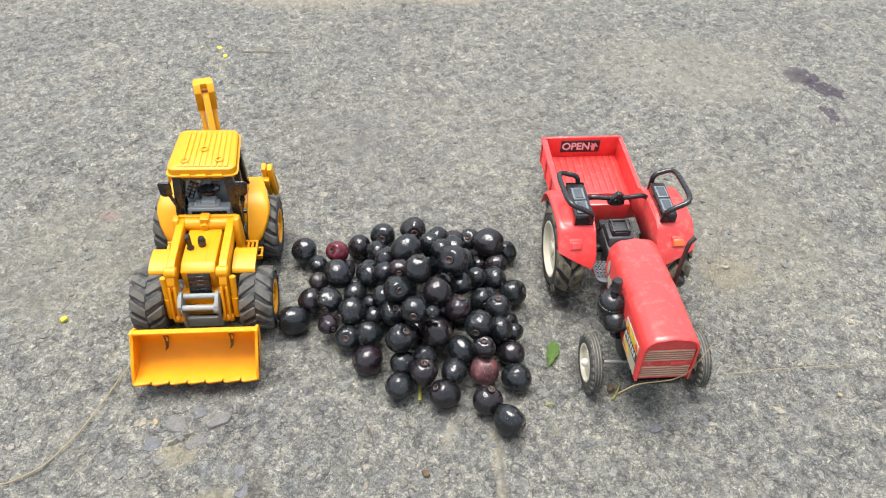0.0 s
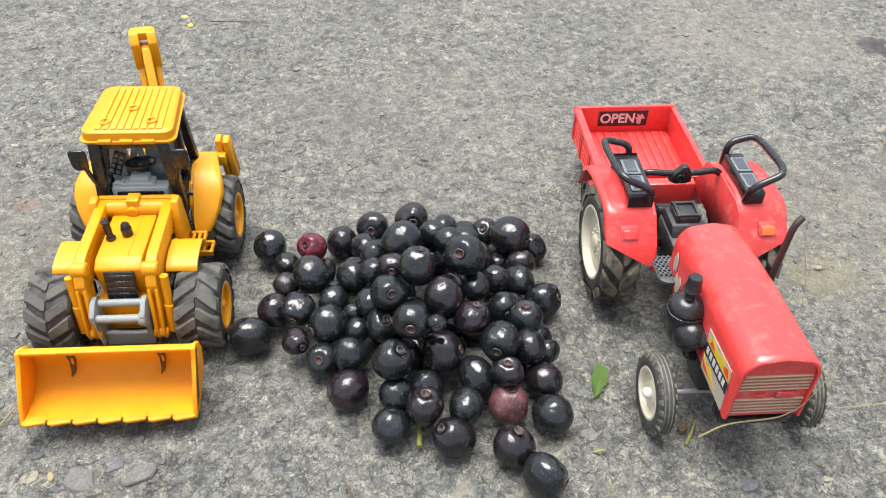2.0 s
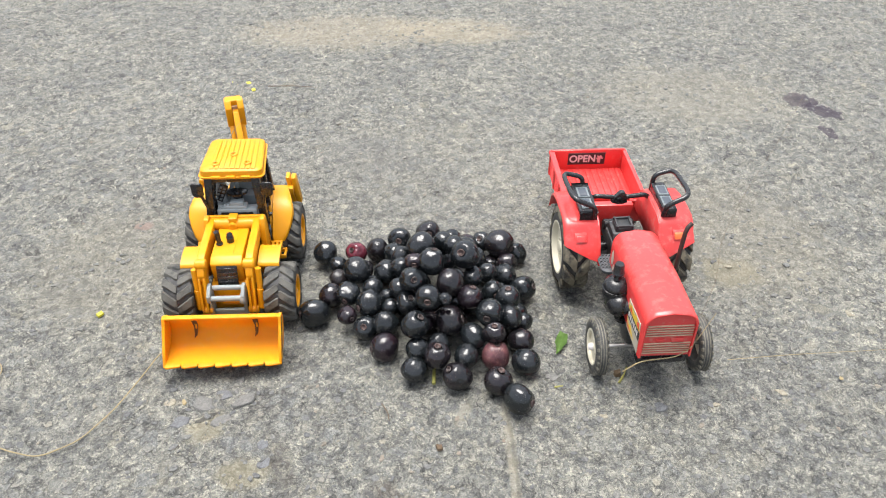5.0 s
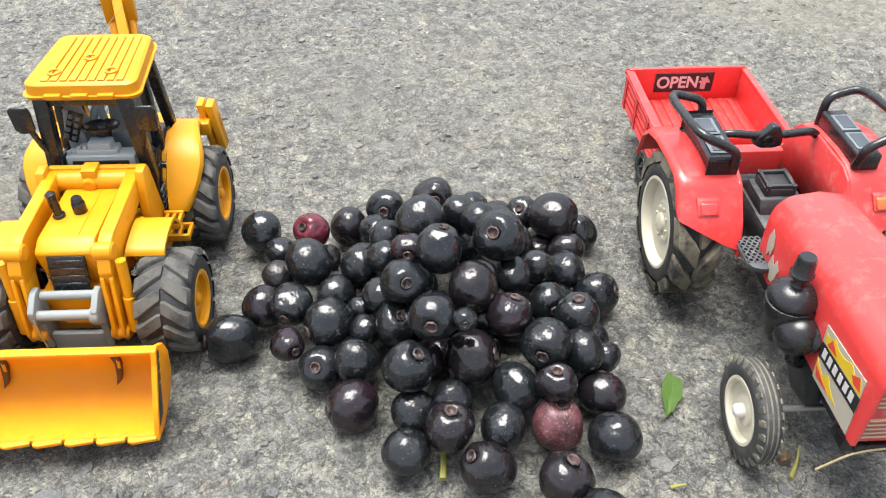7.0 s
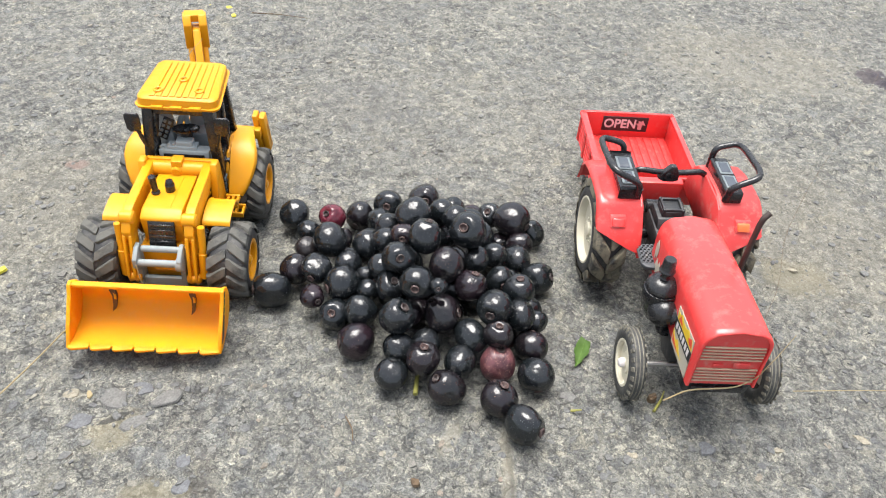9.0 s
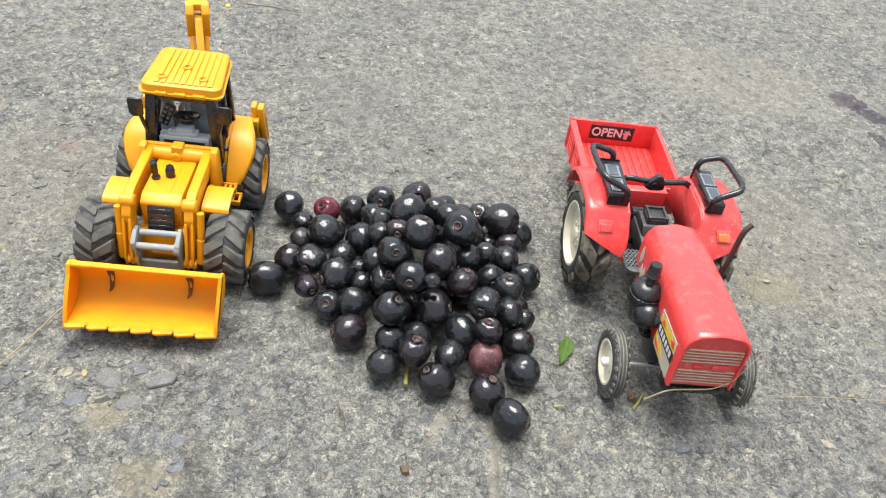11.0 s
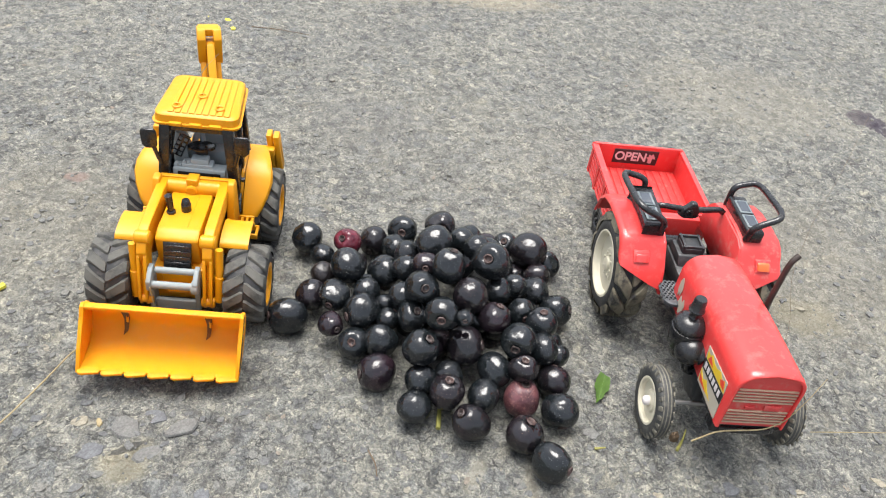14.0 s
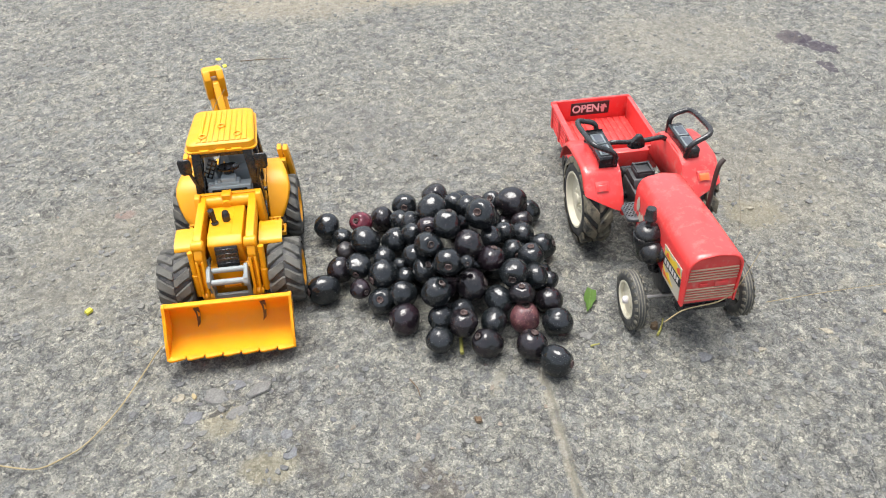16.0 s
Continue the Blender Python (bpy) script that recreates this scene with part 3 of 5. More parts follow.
def wheel(parent, x_out, y, z, r, width, rim_r, lugs, tyre_mat, rim_mat, side, dish=3.0, rim_label="", lug_h=2.2, bolts=0, name="wheel", tread_mat=None, knobs=False):
    """A toy tractor wheel with its outer face at x_out; side is +1 when that face looks along +x."""
    tread_mat = tread_mat or TREAD
    w = tagged(new(name), "black ribbed rubber toy wheel")
    w.parent = parent
    w.empty_display_size = 0.01
    ax = (side, 0, 0)
    c = (x_out - side * width, y, z)
    bm = bm_new()
    base = r - lug_h
    sh = width * 0.16
    lathe(bm, [(rim_r, 0.6), (rim_r + 1.5, 0), (base - sh * 0.9, 0.3), (base - 0.6, sh * 0.6), (base, sh), (base + 0.4, width * 0.5), (base, width - sh), (base - 0.6, width - sh * 0.6),
               (base - sh * 0.9, width - 0.3), (rim_r + 1.5, width), (rim_r, width - 0.8), (rim_r - 0.4, width * 0.5), (rim_r, 0.6)], c, ax, 48)
    turn = Vector((0, 0, 1)).rotation_difference(Vector(ax)).to_matrix()
    seat = Matrix.Translation(Vector(c) * MM) @ turn.to_4x4()
    if knobs:
        for h0, h1 in ((0.22, 0.36), (0.43, 0.57), (0.64, 0.78)):
            band = bm_new()
            lathe(band, [(base - 0.5, width * h0), (base + 0.4, width * h0 + 0.4), (base + 0.4, width * h1 - 0.4), (base - 0.5, width * h1)], c, ax, 48)
            part("tread_rib", band, tread_mat, w)
    part("tyre", bm, tyre_mat, w)
    for half in (0, 1):
        mesh = None
        for i in range(lugs):
            if mesh is None:
                mesh = lug_mesh(r, base, width, lugs, half, knobs, tread_mat)
            ob = new("tread_lug", mesh)
            ob.parent = w
            ob.matrix_basis = seat @ Matrix.Rotation((i + 0.5 * half) * math.tau / lugs, 4, "Z")
            tagged(ob)
    bm = bm_new()
    f = width
    lathe(bm, [(rim_r + 0.6, f - 0.9), (rim_r + 0.4, f - 0.1), (rim_r - 1.0, f - 0.1), (rim_r - 2.0, f - 1.2), (rim_r * 0.86, f - dish), (rim_r * 0.5, f - dish - 0.4),
               (rim_r * 0.44, f - dish + 0.9), (rim_r * 0.22, f - dish + 1.0), (rim_r * 0.20, f - dish + 2.6), (rim_r * 0.12, f - dish + 3.2), (0, f - dish + 3.3)], c, ax, 40)
    rim = part("rim", bm, rim_mat, w, rim_label)
    if knobs:
        bm = bm_new()
        lathe(bm, [(3.2, f - dish), (3.2, f - dish + 3.4), (2.6, f - dish + 4.6), (1.4, f - dish + 5.2), (0, f - dish + 5.3)], c, ax, 20)
        part("hub_cap", bm, PRINT_WHITE, rim, "small white hub cap")
    if bolts:
        bm = bm_new()
        for i in range(bolts):
            a = i * math.tau / bolts
            p = Vector(c) + turn @ Vector((rim_r * 0.34 * math.cos(a), rim_r * 0.34 * math.sin(a), f - dish + 0.8))
            rod(bm, p, p + Vector(ax) * 1.2, 1.1, seg=8)
        part("bolt_ring", bm, rim_mat, rim)
    return w


# ---- the yellow backhoe loader ----
SWING = Matrix.Translation((0, 206, 0)) @ Matrix.Rotation(radians(15), 4, "Z") @ Matrix.Translation((0, -206, 0))
def backhoe_loader():
    root = thing("toy_backhoe_loader", LOADER, "yellow plastic toy backhoe loader with black cab posts on asphalt", "toy loader")
    # chassis
    bm = bm_new()
    box(bm, -17, 17, 70, 205, 14, 40, 1.5)
    box(bm, -34, 34, 72, 84, 22, 30, 1)
    box(bm, -34, 34, 155, 168, 22, 31, 1)
    part("chassis", bm, YELLOW, root)
    bm = bm_new()
    box(bm, -21, 21, 92, 150, 12, 30, 1)
    part("underframe", bm, BLACK, root, "black plastic underframe")
    # bonnet
    bm = bm_new()
    prism(bm, [(73, 61.5), (80.5, 65.0), (124, 63.5), (126, 40), (84, 34), (78, 34)], -15, 12.6, "x", 1.6)
    hood = part("bonnet", bm, YELLOW, root)
    bm = bm_new()
    box(bm, 3.6, 4.2, 82, 123, 0, 0.8, 0.2, 1, Matrix(((1, 0, 0, 0), (0, 1, 0, 0), (0, -0.0345, 1, 67.3), (0, 0, 0, 1))))
    part("bonnet_seam", bm, YELLOW, hood)
    bm = bm_new()
    face = Matrix.Translation((-0.8, 72.8, 59.2)) @ Matrix.Rotation(radians(-13), 4, "X")
    box(bm, -8.8, 8.8, -0.6, 1.5, -20, 0.8, 0.4, 2, face)
    grille = part("grille", bm, BLACK, hood, "black louvred radiator grille")
    for k in range(5):
        bm = bm_new()
        box(bm, -8.3, 8.3, -1.5, 0.2, -1.2 - 4.0 * k - 1.5, -1.2 - 4.0 * k + 0.3, 0.3, 1, face)
        part("grille_slat", bm, BLACK, grille)
    bm = bm_new()
    rod(bm, (-9.6, 98, 63), (-9.9, 98, 66.4), 3.0)
    rod(bm, (-9.8, 98, 66), (-11.0, 99, 77.5), 2.0, 2.5)
    rod(bm, (-11.0, 99, 77), (-11.1, 99, 78.2), 2.5, 1.8)
    part("exhaust_stub", bm, BLACK, hood, "short black exhaust stub")
    bm = bm_new()
    rod(bm, (-0.9, 102, 63), (-0.9, 102, 70), 3.3)
    rod(bm, (-0.9, 102, 69.6), (-0.9, 102, 73), 3.0, 2.5)
    part("filler_cap", bm, BLACK, hood, "round black filler cap")
    # loader frame towers, cross tube and arms
    for s in (-1, 1):
        bm = bm_new()
        prism(bm, [(112, 30), (138, 30), (131, 70), (128, 74.5), (121, 74), (118, 64)], s * 22.4, s * 27.2, "x", 1.0)
        part("loader_tower", bm, YELLOW, root)
        bm = bm_new()
        prism(bm, [(128, 71), (126, 59), (84, 55), (76, 50), (64, 50), (63, 57), (68, 67.5), (78, 69.5)], s * 17.2 - 0.8, s * 23.6 - 0.8, "x", 0.9)
        for x0, x1 in ((17.3, 19.4), (21.6, 23.5)):
            prism(bm, [(76, 52), (68, 22), (58, 18), (56, 24), (62.5, 54), (66, 57)], s * x0 - 0.8, s * x1 - 0.8, "x", 0.5)
        arm = part("lift_arm", bm, YELLOW, root)
        bm = bm_new()
        rod(bm, (s * 20.5 - 0.8, 66, 52), (s * 20.5 - 0.8, 60.5, 24), 1.0, seg=10)
        rod(bm, (s * 20.5 - 0.8, 63.5, 38), (s * 20.5 - 0.8, 60.5, 22), 1.5, seg=10)
        part("tilt_link", bm, YELLOW, arm)
        bm = bm_new()
        rod(bm, (s * 15.5 - 0.8, 70, 65), (s * 25 - 0.8, 70, 65), 4.4, seg=20)
        part("arm_pin", bm, YELLOW, arm)
        bm = bm_new()
        rod(bm, (s * 15, 60, 22), (s * 24, 60, 22), 3.4, seg=20)
        part("arm_pin", bm, YELLOW, arm)
        bm = bm_new()
        tube(bm, [(s * 27, 67, 62), (s * 26.5, 62, 26)], 2.5, 12)
        rod(bm, (s * 26.8, 64.5, 42), (s * 26.4, 61.5, 22), 3.3)
        part("hydraulic_ram", bm, YELLOW, arm)
    bm = bm_new()
    rod(bm, (-25, 127, 65.0), (25, 127, 65.0), 5.6, seg=24)
    box(bm, -5.4, 2.4, 123, 132, 60, 73.5, 0.8)
    rod(bm, (-1.8, 123.5, 66), (-1.8, 120.2, 66), 3.6, seg=20)
    box(bm, -24, 24, 129, 132.5, 65, 71.4, 0.6)
    part("cross_tube", bm, YELLOW, root)
    # grey quick hitch
    bm = bm_new()
    rod(bm, (-13.5, 63, 44.5), (14.5, 63, 44.5), 2.2)
    rod(bm, (-17, 56, 38), (13, 56, 38), 2.5)
    lathe(bm, [(0, 0), (4.4, 0), (4.8, 0.6), (4.8, 3.6), (4.2, 4.2), (0, 4.2)], (10.5, 56.5, 37.5), (1, 0, 0), 20)
    for x in (-16, 13):
        prism(bm, [(58, 14), (68, 14), (67, 36), (66, 47.5), (61, 47.5), (53, 42), (53, 35), (59, 30)], x - 1.6, x + 1.6, "x", 0.7)
    box(bm, -15, 13, 60, 63, 11, 21, 0.5)
    part("bucket_hitch", bm, LIGHT_GREY, root, "light grey plastic bucket linkage")
    bm = bm_new()
    box(bm, -11, 10, 68, 72, 20, 38, 1)
    rod(bm, (-7.5, 66, 27.5), (7.5, 66, 27.5), 3.4)
    part("front_weight", bm, YELLOW, root)
    # bucket
    bucket()
    # front mudguards with slotted steps
    for s in (-1, 1):
        bm = bm_new()
        path = [(80, 53), (82.5, 56), (94, 58), (105, 57), (111, 50)]
        sheet(bm, bend(path, 4), s * 24, s * 42.5, -1.8)
        prism(bm, [(82, 55), (109, 55), (114, 30), (106, 24), (98, 28)], s * 24, s * 26, "x", 0.4)
        part("front_mudguard", bm, YELLOW, root)
        bm = bm_new()
        prism(bm, [(108, 22), (138, 18), (138, 30), (116, 48)], s * 24, s * 28.5, "x", 0.6)
        part("step_bracket", bm, YELLOW, root)
        for z, y, out in ((41, 120, 38.5), (31, 122, 41.5)):
            bm = bm_new()
            box(bm, s * 28, s * out, y, y + 2, z - 4, z, 0.4)
            box(bm, s * 28, s * out, y + 10, y + 12, z - 4, z, 0.4)
            for k in range(3):
                at = 29.5 + (out - 31.5) * k / 2
                box(bm, s * at, s * (at + 1.8), y + 1, y + 11, z - 3.4, z - 0.6, 0.2, 1)
            part("step", bm, YELLOW, root)
    # rear mudguards
    for s in (-1, 1):
        bm = bm_new()
        rows = [(134.5, 38, 39.5, 2), (137, 44, 43, 2), (142.5, 52, 46.5, 2), (149, 59.5, 48.5, 2.5), (155, 64.5, 48, 3.5), (163, 67.5, 46, 4), (174, 68.5, 43, 4), (186, 65, 40, 4), (193, 52, 39, 4)]
        loft = []
        for k, (y, z, out, thick) in enumerate(rows):
            y0, z0 = rows[max(0, k - 1)][:2]
            y1, z1 = rows[min(len(rows) - 1, k + 1)][:2]
            d = Vector((z0 - z1, y1 - y0)).normalized() * -thick
            d = Vector((abs(d.x), -abs(d.y)))
            loft.append([bm.verts.new((s * x, y + e * d.x + q, z + e * d.y - q)) for x, e, q in ((29.6, 0, 0), (out - 4, 0, 0), (out - 1.2, 0, 0.5), (out, 0, 1.8), (out, 1, 1.8), (29.6, 1, 0))])
        for p, q in zip(loft, loft[1:]):
            for k in range(6):
                bm.faces.new((p[k], p[(k + 1) % 6], q[(k + 1) % 6], q[k]))
        bm.faces.new(loft[0])
        bm.faces.new(loft[-1])
        prism(bm, [(142, 36), (146, 52), (155, 62), (172, 66), (184, 62), (189, 46), (160, 38)], s * 26, s * 28.5, "x", 0.4)
        part("rear_mudguard", bm, YELLOW, root)
    # cab
    cab(root)
    # wheels
    for s in (-1, 1):
        wheel(root, s * 56.5, 77, 26.5, 26.5, 27, 14.5, 13, RUBBER, YELLOW, s, 4.0, "yellow plastic rim")
        wheel(root, s * 53.5, 164, 28, 28, 24, 15.5, 14, RUBBER, YELLOW, s, 4.0, "yellow plastic rim")
    # rear frame, stabilisers, digging arm
    bm = bm_new()
    box(bm, -44, 44, 192, 199, 50, 58, 0.8)
    box(bm, -20, 20, 192, 210, 20, 56, 1.2)
    part("rear_frame", bm, YELLOW, root)
    for s in (-1, 1):
        bm = bm_new()
        lean = Matrix(((1, 0, -s * 0.12, s * 8.0), (0, 1, 0, 0), (0, 0, 1, 0), (0, 0, 0, 1)))
        box(bm, s * 37, s * 41, 198, 208, 36, 67, 0.8, 2, lean)
        box(bm, s * 42, s * 46.5, 198, 208, 36, 66, 0.8, 2, lean)
        box(bm, s * 37, s * 46.5, 201, 207, 36, 59, 0.5, 2, lean)
        part("stabiliser", bm, YELLOW, root)
    bm = bm_new()
    prism(bm, [(206, 40), (216, 40), (264, 96), (266, 108), (258, 108)], -3, 3, "x", 0.8)
    bmesh.ops.transform(bm, matrix=SWING, verts=bm.verts)
    boom = part("boom", bm, YELLOW, root)
    bm = bm_new()
    for x0, x1 in ((-13.3, -7.0), (-1.2, 5.0)):
        prism(bm, [(258, 92), (268, 88), (276, 96), (275, 116), (262, 118.5), (257, 112)], x0 + 3.8, x1 + 3.8, "x", 0.8)
    box(bm, -8.2, 7.3, 263.5, 274, 112, 117.9, 0.8)
    for x0, x1 in ((-12, -7.5), (-0.5, 3.5)):
        prism(bm, [(240, 62), (248, 58), (268, 88), (262, 100)], x0 + 3.8, x1 + 3.8, "x", 0.8)
    bmesh.ops.transform(bm, matrix=SWING, verts=bm.verts)
    part("boom_head", bm, YELLOW, boom)
    bm = bm_new()
    prism(bm, [(266, 108), (275, 106), (284, 60), (277, 58)], -3, 3, "x", 0.8)
    bmesh.ops.transform(bm, matrix=SWING, verts=bm.verts)
    part("dipper", bm, YELLOW, boom)
    bm = bm_new()
    box(bm, -8, 4, 206, 222, 28, 52, 1)
    part("swing_post", bm, YELLOW, boom)
    return root


def bucket():
    rim = thing("toy_loader_bucket", BUCKET, "yellow plastic loader bucket with a notched lip above the asphalt", "toy bucket")
    back = bend([(1.5, 13.5), (14, 11.5), (27, 13), (36, 21), (37, 31), (33, 40), (25.5, 46.5)], 4)
    bm = bm_new()
    sheet(bm, back, -46.5, 46.5, 1.7)
    box(bm, -47.5, 47.5, 22.5, 27, 44.5, 47, 0.6)
    part("shell", bm, BUCKET_YELLOW, rim)
    for s in (-1, 1):
        bm = bm_new()
        prism(bm, [(0.5, 13), (12, 10.5), (28, 12), (37.5, 20), (39, 31), (34, 41), (26, 47.5), (22, 47.5), (20, 41), (8, 26)][::1], s * 45.3, s * 47.6, "x", 0.5)
        side = part("cheek", bm, BUCKET_YELLOW, rim)
        if s > 0:
            bm = bm_new()
            prism(bm, [(5, 18), (21, 40.5), (24, 46), (26, 45), (12, 18)], s * 47.7, s * 47.95, "x", 0)
            decal = part("decal", bm, PRINT_BLACK, side, "black striped sticker")
            for k in range(3):
                bm = bm_new()
                prism(bm, [(16 + 3 * k, 33 + 4.4 * k), (17 + 3 * k, 33 + 4.4 * k), (21.5 + 2.2 * k, 29 + 4.4 * k + 2), (20.5 + 2.2 * k, 29 + 4.4 * k + 2)], s * 48.0, s * 48.1, "x", 0)
                part("stripe", bm, STICKER_YELLOW, decal)
    for k in range(7):
        x = -46.6 + 13.4 * k
        bm = bm_new()
        prism(bm, [(x, 5), (x + 12.6, 5), (x + 12.4, 0.2), (x + 2.6, -1.4), (x + 0.4, -0.6)], 13.2, 15.1, "z", 0.3)
        part("tooth", bm, BUCKET_YELLOW, rim)
    for s in (-1, 1):
        bm = bm_new()
        x = s * 25
        # A dark plate takes the place of the shaded slot opening.
        prism(bm, [(x - 2.4, 33.5), (x + 1.7, 34.0), (x + 2.1, 27), (x + 1.5, 20), (x - 1.2, 17), (x - 0.5, 22), (x - 0.5, 28)], 33.2, 36, "y", 0.3)
        bmesh.ops.transform(bm, matrix=Matrix(((1, 0, 0, 0), (0, 1, 0.30, -8.6), (0, 0, 1, 0), (0, 0, 0, 1))), verts=[v for v in bm.verts if v.co.z < 26])
        part("hook_slot", bm, SLOT_SHADE, rim, "slot in the bucket back, its shade shown by a dark plate")
        bm = bm_new()
        tube(bm, [(x + 0.9, 33.6, 31), (x + 1.3, 32.4, 28), (x + 0.9, 33, 25)], 0.8, 8)
        part("hook", bm, BUCKET_YELLOW, rim)
    return rim


def cab(root):
    bm = bm_new()
    prism(bm, [(134, 34), (192, 34), (192, 60), (140, 60)], -26.5, 26.5, "x", 0.8)
    box(bm, -29.8, 29.8, 150, 191, 36, 59, 1.0)
    shell = part("cab", bm, BLACK, root, "open black plastic cab with a yellow roof")
    # posts
    for s in (-1, 1):
        for a, b, w in (((s * 24.5, 139, 58), (s * 20.5, 142, 106), 3.4), ((s * 24.5, 160, 58), (s * 22.5, 166, 106), 2.6), ((s * 24, 189, 58), (s * 22, 182, 106), 2.8)):
            bm = bm_new()
            d = Vector(b) - Vector(a)
            sh = Matrix(((1, 0, d.x / d.z, a[0]), (0, 1, d.y / d.z, a[1]), (0, 0, 1, a[2]), (0, 0, 0, 1)))
            box(bm, -w * 1.05, w * 1.05, -w, w, 0, d.z, 0.8, 2, sh)
            part("post", bm, BLACK, shell)
        bm = bm_new()
        prism(bm, [(140, 56), (190, 56), (178, 66), (150, 66)], s * 23.2, s * 25.6, "x", 0.5)
        door = part("cab_door", bm, BLACK, shell)
        for k in range(4):
            bm = bm_new()
            box(bm, s * 26.3, s * 27.4, 138, 158 - 2 * k, 37 + 3.6 * k, 38.8 + 3.6 * k, 0.2, 1)
            part("louvre", bm, GREY, door)
        bm = bm_new()
        for k in range(5):
            box(bm, s * 26.4, s * 26.8, 150 + 4 * k, 152.8 + 4 * k, 53, 57, 0.1, 1)
        part("lettering", bm, GRILLE_LINE, door)
    bm = bm_new()
    box(bm, -23, 23, 140, 145, 101, 107, 0.8)
    part("header_bar", bm, BLACK, shell)
    bm = bm_new()
    box(bm, -23, 23, 181, 186, 101, 107, 0.8)
    part("header_bar", bm, BLACK, shell)
    # roof
    bm = bm_new()
    rings = []
    for z, gx, gy in ((105.0, 0.0, 0.0), (107.2, 0.8, 0.8), (107.4, -0.6, -0.6), (112.2, -1.0, -1.2), (113.4, -2.4, -2.6)):
        hx, y0, y1 = 28.5 + gx, 139 - gy, 195 + gy
        ring = []
        taper = 0.90
        for cx, cy, a0 in ((hx, y0, -90), (hx * taper, y1, 0), (-hx * taper, y1, 90), (-hx, y0, 180)):
            r = 6.0
            ox, oy = (cx - r if cx > 0 else cx + r), (cy + r if cy == y0 else cy - r)
            for k in range(5):
                a = radians(a0 + 22.5 * k)
                ring.append(bm.verts.new((ox + r * math.cos(a), oy + r * math.sin(a), z + (cy - 134) * 0.02)))
        rings.append(ring)
    for a, b in zip(rings, rings[1:]):
        for i in range(len(a)):
            j = (i + 1) % len(a)
            bm.faces.new((a[i], a[j], b[j], b[i]))
    bm.faces.new(rings[0][::-1])
    bm.faces.new(rings[-1])
    roof = part("roof", bm, YELLOW, shell, "yellow ribbed cab roof")
    for k in range(9):
        x = -18.6 + 4.6 * k
        bm = bm_new()
        rise = Matrix(((1, 0.0, 0, 0), (0, 1, 0, 0), (0, 0.02, 1, -2.68), (0, 0, 0, 1)))
        prism(bm, [(x, 142.5), (x + 3.5, 142.5), ((x + 3.5) * 0.93, 188.5), (x * 0.93, 188.5)], 113.2, 114.2, "z", 0.25)
        bmesh.ops.transform(bm, matrix=rise, verts=bm.verts)
        part("roof_rib", bm, YELLOW, roof)
    for x, y in ((-14, 150), (14, 151), (0, 165)):
        bm = bm_new()
        lathe(bm, [(2.2, 0), (2.2, 1.3), (2.8, 1.6), (3.4, 1.3), (3.5, 0), (2.2, 0)], (x, y, 113.6 + (y - 134) * 0.02), (0, 0, 1), 24)
        part("roof_ring", bm, YELLOW, roof)
    bm = bm_new()
    for k in range(3):
        box(bm, -17 + 13 * k, -9 + 13 * k, 136.6, 139.5, 106.7, 108.9, 0.3, 1)
    part("roof_clip", bm, YELLOW, roof)
    # inside
    bm = bm_new()
    box(bm, -18, 18, 138.5, 148, 52, 72, 1.2)
    box(bm, -6, 6, 141, 149, 70, 78, 1.0)
    box(bm, -12, 9, 140, 148.5, 70, 74.5, 0.8)
    for k in range(4):
        lathe(bm, [(1.3, 0), (1.3, 1.2), (0.9, 1.8), (0, 1.9)], (-16.5 + 3.0 * k, 142, 71.8 + (2.6 if k > 1 else 0)), (0, 0, 1), 10)
    part("dashboard", bm, DASH, shell, "grey plastic dashboard")
    bm = bm_new()
    box(bm, -14.5, 14.5, 137.6, 139.2, 64.5, 69.5, 0.4)
    part("dash_vent", bm, BLACK, shell)
    bm = bm_new()
    lathe(bm, [(8.2, -0.9), (9.4, -0.6), (9.6, 0.5), (8.6, 0.9), (7.8, 0.2), (3.0, -0.6), (2.6, 0.6), (0, 0.8)], (0, 152, 82.5), (0, 0.20, 0.98), 28)
    rod(bm, (0, 150, 66), (0, 152, 82), 3.4, 4.6)
    part("steering_wheel", bm, BLACK, shell)
    bm = bm_new()
    box(bm, -2, 17, 160, 176, 58, 74, 2)
    prism(bm, [(170, 72), (180, 72), (184, 103), (177, 104)], -3, 20, "x", 1.8)
    part("seat", bm, SEAT, shell, "dark grey moulded seat")
    bm = bm_new()
    prism(bm, [(-20, 58), (-8, 58), (-10, 76), (-14.5, 91), (-17.5, 93), (-20, 80)], 152, 166, "y", 1.0)
    lever = part("control_console", bm, SEAT, shell, "grey lever console")
    tilt = Matrix.Translation((-13.2, 151.4, 84)) @ Matrix.Rotation(radians(24), 4, "Y")
    part("key_panel", box(bm_new(), -4.0, 3.4, -0.8, 0.6, -11, 7.5, 0.4, 2, tilt.copy()), BLACK, lever, "black panel of small keys")
    for k in range(8):
        x, z = -2.4 + 3.6 * (k % 2), 4.6 - 4.2 * (k // 2)
        part("lever_key", box(bm_new(), x - 1.1, x + 1.1, -1.8, -0.5, z - 1.2, z + 1.2, 0.3, 1, tilt.copy()), GREY, lever)
    bm = bm_new()
    tube(bm, [(-9, 160, 70), (-6, 161, 84), (-2.5, 162, 91), (-1.5, 162, 80)], 2.2, 10)
    part("armrest", bm, SEAT, shell, "bent dark grey armrest")
